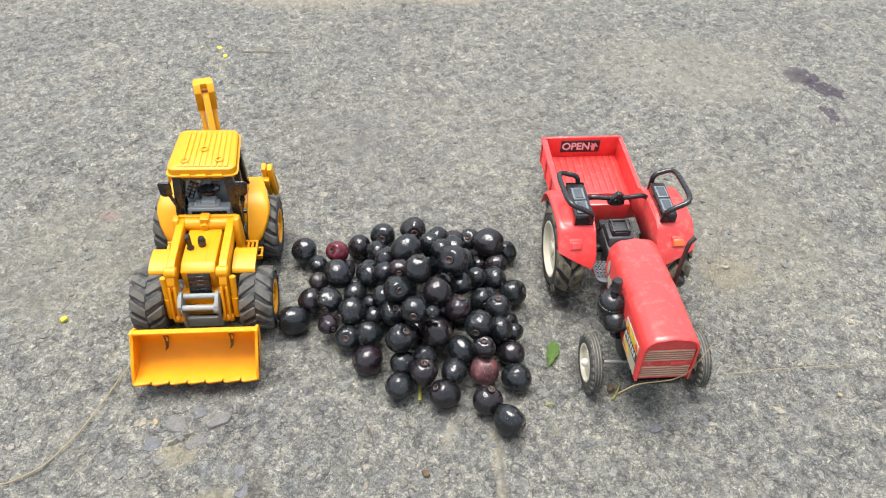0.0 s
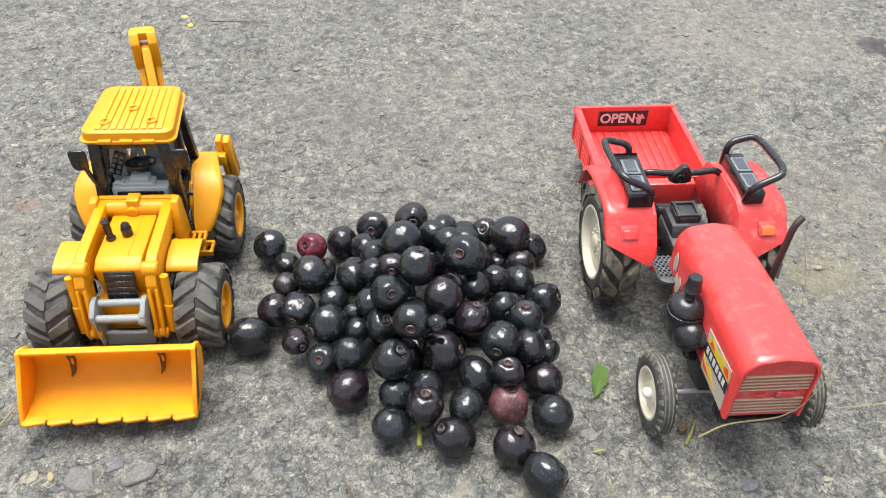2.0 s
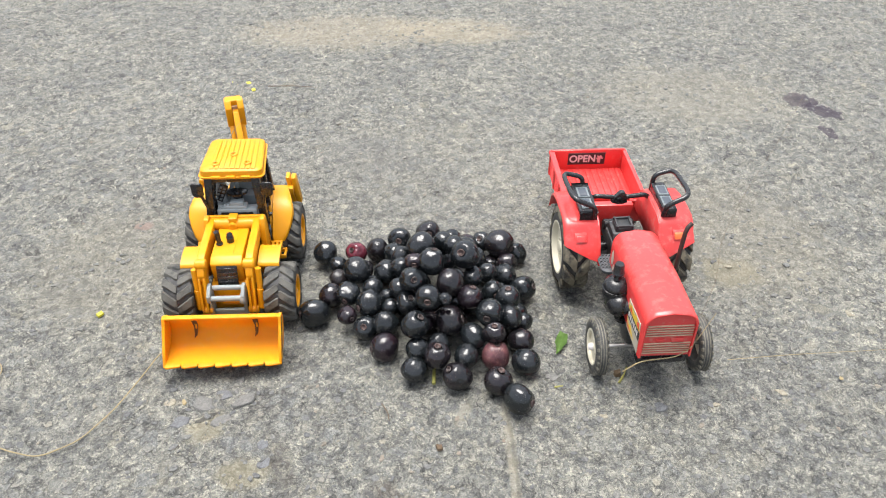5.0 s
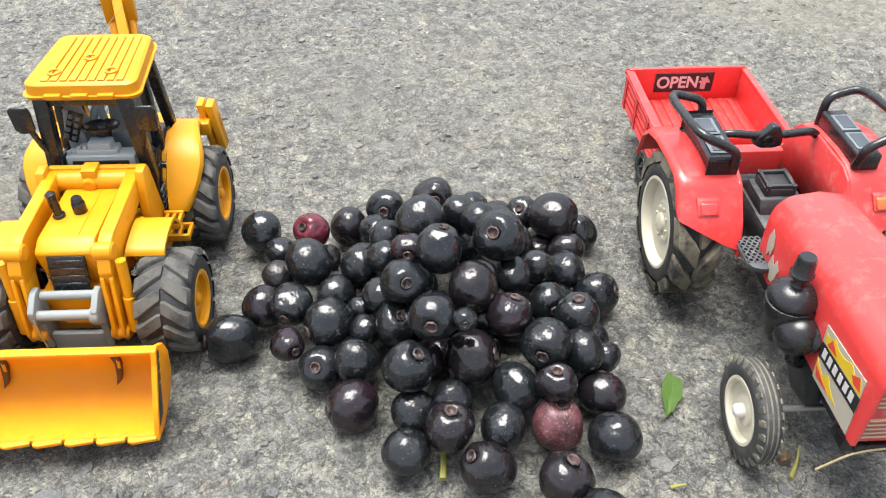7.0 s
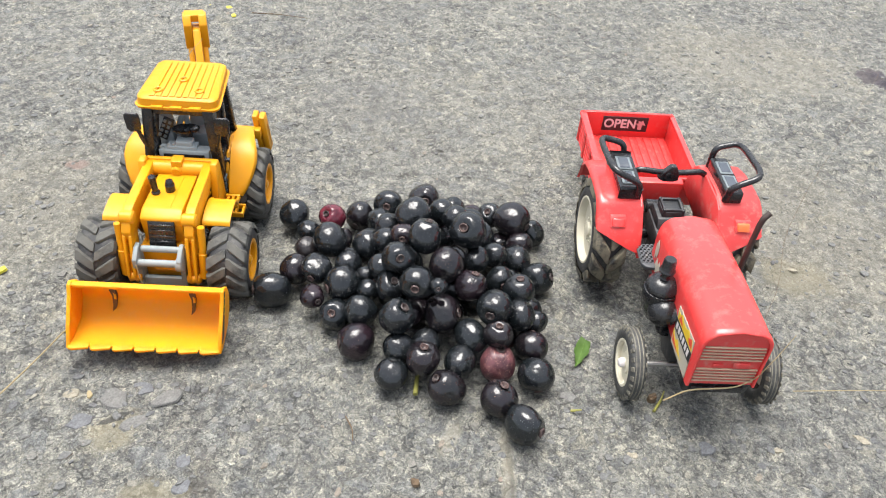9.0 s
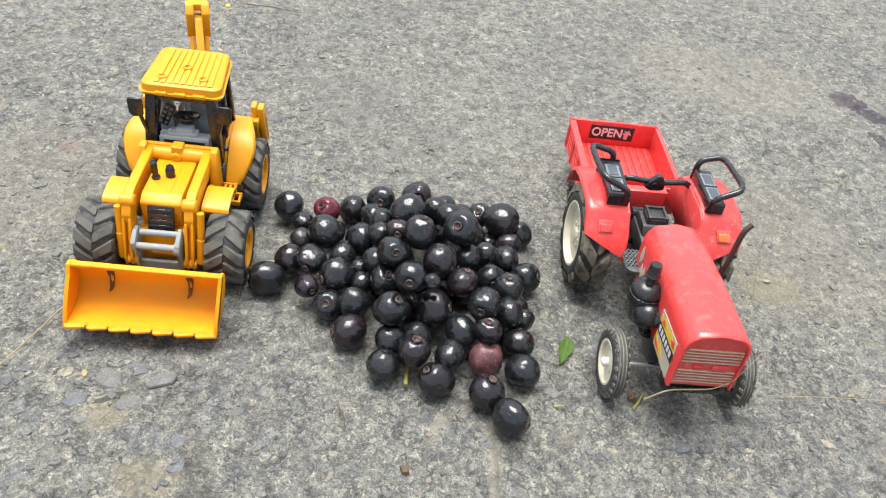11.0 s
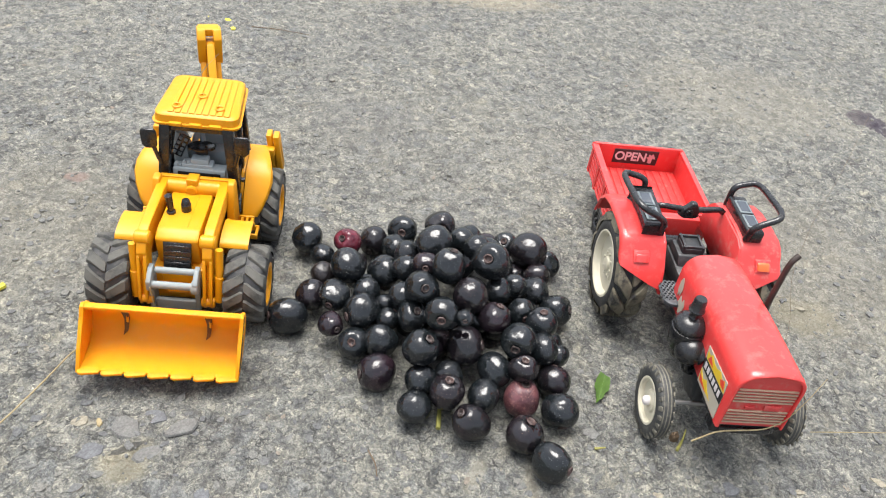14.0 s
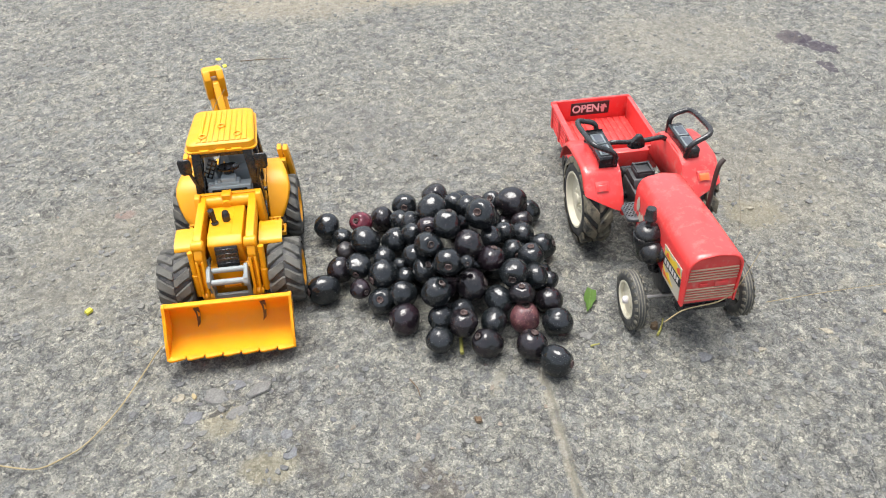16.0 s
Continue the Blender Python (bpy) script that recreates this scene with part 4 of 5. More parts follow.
    # mirrors on stalks
    for s in (-1, 1):
        bm = bm_new()
        prism(bm, [(s * 26.5, 89), (s * 33, 88.5), (s * 35.5, 91), (s * 36.2, 101.5), (s * 34.5, 103.5), (s * 26.5, 103.5), (s * 25.2, 101), (s * 25.4, 91)][::s], 134.5, 136.5, "y", 0.9)
        tube(bm, [(s * 24, 138, 74), (s * 26, 136, 82), (s * 28, 135.6, 90)], 1.5, 8)
        part("mirror", bm, BLACK, shell)


backhoe_loader()


# ---- the red tractor with its tipping bed ----
def arch(half, top, shoulder, base, steps=6):
    """Cross-section of a bonnet: upright sides, a crowned top."""
    pts = [(-half, base), (-half, shoulder)]
    for k in range(1, steps):
        a = radians(180 - 90 * k / steps)
        pts.append((-half * 0.45 + half * 0.55 * math.cos(a), shoulder + (top - 1.5 - shoulder) * math.sin(a)))
    pts += [(-half * 0.45, top - 1.5), (0, top), (half * 0.45, top - 1.5)]
    for k in range(1, steps):
        a = radians(90 - 90 * k / steps)
        pts.append((half * 0.45 + half * 0.55 * math.cos(a), shoulder + (top - 1.5 - shoulder) * math.sin(a)))
    pts += [(half, shoulder), (half, base)]
    return pts


def tractor():
    root = thing("toy_tractor", TRACTOR, "red plastic toy tractor with cream rims standing on asphalt", "toy tractor")
    # bonnet
    bm = bm_new()
    sections = []
    for y, top, sh, base, half in ((-295.6, 92.8, 79, 46, 20.6), (-288, 93, 79, 46, 20.8), (-245, 92, 78, 47, 20.6), (-192, 88, 73, 47, 20.2), (-189, 87, 72, 48, 19.6)):
        sections.append([bm.verts.new((x, y, z)) for x, z in arch(half, top, sh, base)])
    for a, b in zip(sections, sections[1:]):
        for p, q, r, s in zip(a, a[1:], b[1:], b):
            bm.faces.new((p, q, r, s))
        bm.faces.new((a[0], b[0], b[-1], a[-1]))
    bm.faces.new(sections[0])
    bm.faces.new(sections[-1])
    hood = part("bonnet", bm, RED, root, "glossy red bonnet with a torn sticker", 50)
    # arched lip round the radiator
    bm = bm_new()
    loops = [[bm.verts.new((x, y, z)) for x, z in arch(*size)] for y, size in ((-295.2, (20.9, 93.2, 79.2, 46)), (-298.6, (20.6, 92.9, 79.0, 46)), (-299.2, (20.0, 92.3, 78.6, 46.4)), (-299.0, (18.9, 91.0, 77.6, 46.4)), (-296.0, (18.7, 90.8, 77.4, 46.4)))]
    for a, b in zip(loops, loops[1:]):
        for p, q, r, s in zip(a, a[1:], b[1:], b):
            bm.faces.new((p, q, r, s))
    part("bonnet_lip", bm, RED, hood, sharp=50)
    # radiator lines
    panel = tagged(new("radiator"), "dusty red radiator front with beige lines")
    panel.parent = root
    bm = bm_new()
    prism(bm, arch(18.8, 90.9, 77.5, 47), -297.4, -295.0, "y", 0)
    part("radiator_panel", bm, RED_DUSTY, panel)
    for k in range(11):
        if k == 5:
            continue
        z = 50 + 2.5 * k + (3.2 if k > 5 else 0)
        half = 18.2 if z < 76 else 17.6
        bm = bm_new()
        box(bm, -half, half, -298.5, -297.0, z, z + 1.0, 0.3, 1)
        part("radiator_line", bm, GRILLE_LINE, panel)
    bm = bm_new()
    box(bm, 2.5, 12.5, -298.6, -297.0, 61.8, 66.2, 0.5)
    box(bm, -9, -3, -298.3, -297.0, 62.5, 64.8, 0.4)
    part("badge", bm, RED_DUSTY, panel)
    # side sticker
    sticker = part("side_sticker", prism(bm_new(), [(-294, 47), (-263, 46), (-259, 72.5), (-291, 75)], -21.15, -20.7, "x", 0), STICKER, root, "faded cream flame sticker")
    part("sticker_band", prism(bm_new(), [(-293, 59), (-261.5, 57), (-260.5, 64.5), (-292.3, 66.5)], -21.35, -21.16, "x", 0), PRINT_BLACK, sticker)
    part("flame", prism(bm_new(), [(-292, 67.2), (-262, 65.0), (-260.6, 70), (-264, 69.5), (-267, 72.5), (-271, 70.5), (-276, 70.8), (-281, 73.6), (-285, 71), (-288.5, 73.8)], -21.32, -21.16, "x", 0), STICKER_YELLOW, sticker)
    part("flame", prism(bm_new(), [(-291, 68.5), (-286, 68), (-283, 70), (-288, 73.5)], -21.42, -21.33, "x", 0), STICKER_RED, sticker)
    part("flame", prism(bm_new(), [(-272, 67), (-264, 66), (-266, 70.5), (-269, 69)], -21.42, -21.33, "x", 0), STICKER_RED, sticker)
    part("flame", prism(bm_new(), [(-283, 50), (-264, 48), (-261.8, 56), (-268, 52.5), (-272, 56), (-277, 52)], -21.32, -21.16, "x", 0), STICKER_YELLOW, sticker)
    part("flame", prism(bm_new(), [(-276, 49.5), (-265, 48.5), (-263, 53), (-269, 51)], -21.42, -21.33, "x", 0), STICKER_RED, sticker)
    for k in range(6):
        y = -289.5 + 4.6 * k
        z = 60.6 - 0.29 * k
        part("sticker_mark", prism(bm_new(), [(y, z), (y + 3.0, z - 0.2), (y + 3.2, z + 4.2), (y + 0.3, z + 4.4)], -21.5, -21.36, "x", 0), PRINT_WHITE, sticker)
    for pts in ([(-201, 71), (-198.5, 73), (-196.5, 68), (-197, 63), (-199, 58), (-200.5, 62), (-202, 60), (-203, 66)], [(-213, 60), (-209.5, 63.5), (-208, 59), (-204.5, 62.5), (-203, 56), (-206, 54), (-207, 50), (-211, 51), (-212, 55)]):
        part("torn_sticker", prism(bm_new(), pts, -20.85, -20.55, "x", 0), STICKER, root, "torn pale sticker remains")
    # engine, axle, bumper
    bm = bm_new()
    box(bm, -11, 11, -285, -150, 26, 47, 2)
    box(bm, -14, 14, -230, -204, 30, 48, 2)
    prism(bm, [(-262, 46), (-240, 46), (-238, 30), (-250, 22), (-264, 26)], -19, -12, "x", 1.5)
    prism(bm, [(-262, 46), (-240, 46), (-238, 30), (-250, 22), (-264, 26)], 12, 19, "x", 1.5)
    part("engine_block", bm, ENGINE, root, "black plastic engine block")
    bm = bm_new()
    box(bm, -20, 20, -295, -284, 36, 45, 1.5)
    box(bm, -16, 16, -297, -293, 38, 43, 1)
    part("front_bumper", bm, BLACK, root)
    bm = bm_new()
    rod(bm, (-47, -263, 24), (47, -263, 24), 1.6)
    part("front_axle", bm, STEEL, root, "thin steel axle")
    bm = bm_new()
    rod(bm, (-50, -148, 38), (50, -148, 38), 4)
    part("rear_axle", bm, BLACK, root)
    for s in (-1, 1):
        wheel(root, s * 47.5, -263, 24, 24, 10.5, 15, 24, RUBBER_GREY, CREAM, s, 3.0, "cream plastic rim", 1.2, name="front_wheel", tread_mat=MUDDY_PALE, knobs=True)
        wheel(root, s * 58, -148, 38.5, 38.5, 24, 24.5, 11, RUBBER, CREAM, s, 5.0, "cream plastic rim with moulded bolts", 4.2, 8, name="rear_wheel", tread_mat=MUDDY)
    # air cleaner and exhaust
    bm = bm_new()
    cx, cy = -27.5, -240
    lathe(bm, [(0, 44), (5, 44), (7.5, 48), (9.5, 54), (10.8, 62), (11.2, 67), (10.9, 68.6), (10.0, 69), (10.0, 70), (10.8, 70.6), (10.4, 72.5), (8.6, 75), (6.0, 76.8), (3.2, 77.6), (2.3, 79), (2.3, 82), (4.9, 82.8), (5.1, 84), (4.4, 84.8), (4.0, 91.5), (3.4, 92.8), (0, 93)], (cx, cy, 0), (0, 0, 1), 32)
    rod(bm, (-24, -252, 60), (-18, -256, 58), 6.2, 6.2, 20)
    lathe(bm, [(9.2 * math.sin(math.pi * k / 12), -9.8 * math.cos(math.pi * k / 12)) for k in range(13)], (-26.5, -250.5, 58.0), (0.5, -0.5, 0.7), 28)
    tube(bm, [(-26, -250, 52), (-24, -250, 42), (-16, -249, 38)], 3.4, 12)
    part("air_cleaner", bm, BLACK, root, "glossy black air cleaner")
    bm = bm_new()
    tube(bm, [(24, -225, 50), (25, -225, 62), (27, -223, 106), (28.2, -222.5, 113), (32, -221, 116.5)], 1.9, 12)
    part("exhaust_pipe", bm, RUST, root, "thin dark brown exhaust pipe")
    # gearbox hump and seat block
    bm = bm_new()
    box(bm, -12.5, 12.5, -186, -128, 40, 55, 2)
    prism(bm, [(-166, 54), (-138, 54), (-143, 62), (-161, 62)], -11, 11, "x", 1.2)
    part("gearbox", bm, ENGINE, root, "dusty black gearbox cover")
    bm = bm_new()
    box(bm, -8, 8, -159, -144, 60, 66, 0.8)
    for a in range(4):
        m = Matrix.Translation((0, -151, 0)) @ Matrix.Rotation(radians(90 * a), 4, "Z")
        box(bm, -8, 8, 5.6, 7.4, 64, 68, 0.5, 2, m)
    part("seat_block", bm, ENGINE, root, "square black seat block")
    bm = bm_new()
    rod(bm, (-14, -136, 54), (14, -136, 54), 5)
    part("cross_shaft", bm, BLACK, root)
    # footplates with holes
    for s in (-1, 1):
        bm = bm_new()
        rows = 5
        for i in range(4):
            for j in range(rows):
                x0, y0 = s * 17 + s * 2.9 * i, -201 + 3.9 * j
                x1 = x0 + s * 2.9
                cxx, cyy = (x0 + x1) / 2, y0 + 1.95
                outer, inner, low = [], [], []
                for k in range(8):
                    a = k * math.tau / 8 + math.tau / 16
                    sx, sy = math.cos(a), math.sin(a)
                    q = 1 / max(abs(sx), abs(sy))
                    outer.append(bm.verts.new((cxx + sx * q * 1.45, cyy + sy * q * 1.95, 55)))
                    inner.append(bm.verts.new((cxx + sx * 1.0, cyy + sy * 1.0, 55)))
                    low.append(bm.verts.new((cxx + sx * 1.0, cyy + sy * 1.0, 53.6)))
                for k in range(8):
                    n = (k + 1) % 8
                    bm.faces.new((outer[k], outer[n], inner[n], inner[k]))
                    bm.faces.new((inner[k], inner[n], low[n], low[k]))
        box(bm, s * 16.5, s * 28.8, -201.2, -181.3, 52.4, 53.5, 0.2, 1)
        prism(bm, [(s * (16.5 + 6.15 - 6.6 * math.cos(math.pi * k / 10)), -200.8 - 5.0 * math.sin(math.pi * k / 10)) for k in range(11)][::s], 52.4, 55.0, "z", 0.3)
        box(bm, s * 10, s * 18, -194, -188, 47, 52.6, 0.5)
        part("footplate", bm, FOOT, root, "perforated dark footplate")
    # mudguards with lamps, boxes and grab rails
    for s in (-1, 1):
        bm = bm_new()
        cols = []
        for x, low, drop in ((27.5, 50, 0.4), (29.5, 50.5, 0.0), (36, 53, 0.0), (43, 56.5, 0.0), (50, 60, 0.0), (54, 62, 0.2), (56.6, 63, 0.7), (57.8, 63.5, 1.8), (58, 63.5, 4.0)):
            line = [(-98, 54), (-104, 69), (-113, 76.5), (-126, 80), (-146, 81.5), (-159, 81), (-165.5, 79), (-170, 75.5), (-172.6, 71)]
            line += [(-172.6 - 15.5 * ((71 - z) / 25) ** 0.62, z) for z in (71 + (low - 71) * f for f in (0.33, 0.67, 1.0))]
            cols.append([bm.verts.new((s * x, y + (0.8 * drop if y < -160 else 0), max(low, z - drop) if y < -160 else z - drop)) for y, z in line])
        for p, q in zip(cols, cols[1:]):
            for k in range(len(p) - 1):
                bm.faces.new((p[k], p[k + 1], q[k + 1], q[k]))
        bmesh.ops.recalc_face_normals(bm, faces=bm.faces)
        bmesh.ops.solidify(bm, geom=bm.faces[:], thickness=1.8)
        prism(bm, [(-187, 46), (-180, 62), (-172, 71), (-168, 77), (-160, 80.2), (-126, 79.6), (-113, 76), (-103, 66), (-98, 46), (-150, 44)], s * 26, s * 28.2, "x", 0.6)
        guard = part("rear_mudguard", bm, RED_DUSTY if s > 0 else RED, root, "red mudguard, scuffed and dusty", 50)
        bm = bm_new()
        tilt = Matrix(((1, 0, 0, 0), (0, 1, 0.85, -59), (0, 0, 1, 0), (0, 0, 0, 1)))
        box(bm, s * 39.2, s * 48.0, -177.6, -172.0, 67.2, 71.4, 0.8, 2, tilt)
        lamp = part("lamp", bm, ORANGE if s > 0 else RED, guard, "small orange lamp lens" if s > 0 else "moulded red lamp")
        part("lamp_frame", box(bm_new(), s * 38.0, s * 49.2, -176.3, -172.0, 66.0, 72.4, 0.6, 2, tilt), RED_DUSTY, lamp, "dusty red lamp surround")
        bm = bm_new()
        box(bm, s * 30, s * 42.5, -163.5, -120, 79, 88.5, 1.6, 3)
        case = part("toolbox", bm, BLACK, guard, "black box with two pale framed panels")
        for y in (-158, -141):
            bm = bm_new()
            box(bm, s * 31.6, s * 41, y, y + 15, 88.1, 89.1, 0.4)
            fr = part("panel_frame", bm, GREY, case)
            bm = bm_new()
            box(bm, s * 33, s * 39.6, y + 1.6, y + 13.4, 88.7, 89.4, 0.2, 1)
            part("panel", bm, GLASS_GREY, fr)
        bm = bm_new()
        tube(bm, [(s * 32.5, -117, 76), (s * 33.2, -116, 94), (s * 52, -113, 97), (s * 51.5, -163, 103), (s * 31.5, -165, 94), (s * 31, -162, 81)], 2.3, 12)
        part("grab_rail", bm, BLACK, guard, "bent black grab rail")
    # steering
    bm = bm_new()
    tube(bm, [(-27, -128, 78), (-22, -130, 82), (-8, -131, 81), (8, -131, 81), (22, -130, 82), (27, -128, 78)], 2.2, 12)
    prism(bm, [(-9.5, 77.5), (-6.5, 82), (-1.5, 88.5), (2.5, 88), (5.5, 82), (6, 76.5), (2, 75), (-5, 75)], -135, -130, "y", 1.0)
    lathe(bm, [(1.6, 0), (1.8, 1.2), (3.0, 1.2), (3.2, 0)], (-2, -135, 80), (0, -1, 0), 16)
    part("steering_bar", bm, BLACK, root, "black steering handle")
    return root


def tipping_bed():
    root = thing("toy_tipping_bed", TRACTOR @ Matrix.Diagonal((0.93, 1, 1, 1)), "red plastic tipping bed with ribbed floor, hitched to the tractor", "toy trailer")
    bm = bm_new()
    box(bm, -41, 41, -92, -0.5, 25, 28, 0.6)
    floor = part("bed_floor", bm, RED, root)
    for k in range(11):
        bm = bm_new()
        box(bm, -37.5 + 7 * k, -33.5 + 7 * k, -89, -3, 27.8, 29.0, 0.4, 1)
        part("floor_rib", bm, RED, floor)
    for s in (-1, 1):
        bm = bm_new()
        box(bm, s * 40, s * 42.5, -93, 0, 25, 50, 0.7)
        side = part("side_wall", bm, RED, root)
        bm = bm_new()
        box(bm, s * 39.6, s * 44, -93, 0, 48, 50.5, 0.6)
        part("top_rail", bm, RED, side)
        for k in range(4):
            bm = bm_new()
            box(bm, s * 42.3, s * 43.4, -91, -2, 28 + 5 * k, 30.5 + 5 * k, 0.4, 1)
            part("side_rib", bm, RED, side)
        for k in range(4):
            bm = bm_new()
            box(bm, s * 42.3, s * 44, -88 + 27 * k, -84 + 27 * k, 25, 49, 0.4, 1)
            part("side_post", bm, RED, side)
    bm = bm_new()
    box(bm, -42.5, 42.5, -1.8, 1, 25, 51.5, 0.7)
    tail = part("tail_wall", bm, RED, root)
    sign = part("sign", box(bm_new(), -22.5, 20.5, -2.6, -1.7, 34, 48, 0.2, 1), PRINT_BLACK, tail, "scuffed black sign with white lettering")
    data = bpy.data.curves.new("lettering", "FONT")
    data.body, data.size, data.align_x, data.align_y, data.extrude = "OPEN", 0.0118, "CENTER", "CENTER", 0.00008
    data.offset = 0.0003
    text = new("lettering_curve", data)
    me = bpy.data.meshes.new_from_object(text.evaluated_get(bpy.context.evaluated_depsgraph_get()))
    bpy.data.objects.remove(text)
    me.name = "lettering"
    me.transform(pose(-0.0058, -0.0027, 0.041, 90, 0, 0))
    me.materials.append(PRINT_WHITE)
    letters = tagged(new("lettering", me), "white worn lettering reading OPEN")
    letters.parent = sign
    bm = bm_new()
    prism(bm, [(11.5, 36.5), (13, 36), (15, 36), (15.3, 41), (18.5, 40.6), (15.2, 45.6), (14, 44.2), (10.6, 45), (12, 42.4), (9.2, 42), (11.3, 40.2)], -2.85, -2.65, "y", 0)
    part("arrow", bm, PRINT_PINK, sign, "worn pink arrow mark")
    bm = bm_new()
    prism(bm, [(-41, 25), (41, 25), (41, 50), (24, 50), (20, 56), (-20, 56), (-24, 50), (-41, 50)], -95, -92.5, "y", 0.6)
    part("front_wall", bm, RED, root)
    bm = bm_new()
    prism(bm, [(-16, 26), (16, 26), (20, 62), (-20, 62)], -118, -110, "y", 1.5)
    box(bm, -16, 16, -112, -94, 26, 34, 1)
    part("hitch_block", bm, RED, root)
    bm = bm_new()
    box(bm, -14, 14, -90, -6, 14, 25, 1)
    rod(bm, (-38, -62, 14), (38, -62, 14), 2)
    box(bm, -37, -32, -12, -4, 12, 25, 0.6)
    box(bm, 32, 37, -12, -4, 12, 25, 0.6)
    part("bed_frame", bm, BLACK, root, "black bed frame")
    for s in (-1, 1):
        wheel(root, s * 44, -62, 14, 14, 11, 8, 12, RUBBER, BLACK, s, 2.0, "", 1.0, name="bed_wheel")
    return root


tractor()
tipping_bed()


# ---- the heap of dark fruit ----
LABELS = {
    "black": "glossy black ripe jamun fruit in a heap on asphalt",
    "plum": "dark plum jamun fruit with a reddish blush in the heap",
    "purple": "purple underripe jamun fruit half hidden in the heap",
    "red": "dark red underripe jamun fruit at the heap's edge",
    "pink": "mottled pink and brown blemished jamun fruit in the heap",
    "scar": "black jamun fruit with a brown scarred end",
    "brown": "dull wrinkled brownish jamun fruit in the heap",
}
RIGHT, UP, TOWARD = Vector((1, 0, 0)), Vector((0, 0.62, 0.78)), Vector((0, -0.78, 0.62))


def berry_mesh(seed, long):
    """A fruit about one unit in radius: plump, a little bent and lopsided, puckered round a hollow at the flower end (+z)."""
    rng = random.Random(seed)
    k, rows = 32, 22
    lump = [(rng.uniform(0, math.tau), rng.uniform(0.015, 0.05)) for _ in range(3)]
    folds, fold_at, bent = rng.choice((4, 5, 6)), rng.uniform(0, math.tau), rng.uniform(0.03, 0.11)
    blunt = rng.uniform(0.84, 0.96)
    dents = [(Vector((rng.gauss(0, 1), rng.gauss(0, 1), rng.gauss(0, 1))).normalized(), rng.uniform(0.16, 0.65), rng.uniform(0.015, 0.07)) for _ in range(9)]
    bm = bmesh.new()
    rings = []
    for i in range(rows + 1):
        th = math.pi * i / rows
        r, z = math.sin(th) ** blunt, math.cos(th) * long
        if th < 0.50:
            z -= 0.24 * (1 - th / 0.50) ** 1.3
        pucker = 0.045 * math.exp(-((th - 0.50) / 0.28) ** 2)
        ring = []
        for j in range(k):
            a = j * math.tau / k
            q = r * (1 + sum(w * math.cos((n + 1) * a + p) for n, (p, w) in enumerate(lump)) + pucker * math.cos(folds * a + fold_at))
            ring.append(bm.verts.new((q * math.cos(a) + bent * (math.cos(th) ** 2 - 0.4), q * math.sin(a) * 0.97, z + 0.03 * math.cos(a + lump[0][0]) * r)))
        rings.append(ring)
    for a, b in zip(rings, rings[1:]):
        for j in range(k):
            n = (j + 1) % k
            bm.faces.new((a[j], b[j], b[n], a[n]))
    bmesh.ops.remove_doubles(bm, verts=bm.verts, dist=1e-4)
    for v in bm.verts:
        for way, size, deep in dents:
            v.co *= 1 - deep * math.exp(-((v.co.normalized() - way).length / size) ** 2)
    bmesh.ops.recalc_face_normals(bm, faces=bm.faces)
    me = bpy.data.meshes.new("jamun_fruit")
    bm.to_mesh(me)
    bm.free()
    me.shade_smooth()
    return me


def calyx_mesh(seed, long):
    """The dried ragged ring left by the flower, with a small pip inside."""
    rng = random.Random(seed + 90)
    bm = bmesh.new()
    k = 22
    rings = []
    for r, z in ((0.06, -0.22), (0.13, -0.19), (0.17, -0.10), (0.20, -0.045), (0.235, -0.05), (0.26, -0.11)):
        rings.append([bm.verts.new((r * (1 + rng.uniform(-0.13, 0.13)) * math.cos(j * math.tau / k), 0.88 * r * (1 + rng.uniform(-0.13, 0.13)) * math.sin(j * math.tau / k), long + z + rng.uniform(-0.02, 0.02))) for j in range(k)])
    for a, b in zip(rings, rings[1:]):
        for j in range(k):
            n = (j + 1) % k
            bm.faces.new((a[j], b[j], b[n], a[n]))
    bm.faces.new(rings[0])
    bmesh.ops.recalc_face_normals(bm, faces=bm.faces)
    me = bpy.data.meshes.new("calyx")
    bm.to_mesh(me)
    bm.free()
    me.shade_smooth()
    me.materials.append(CALYX if seed % 2 else PIP)
    return me


LONGS = (0.95, 0.98, 1.0, 1.03, 1.05, 1.08)
BERRY_MESHES = {}
CALYX_MESHES = [calyx_mesh(i, long) for i, long in enumerate(LONGS)]
berry_rng = random.Random(21)
skin_rng = random.Random(8)


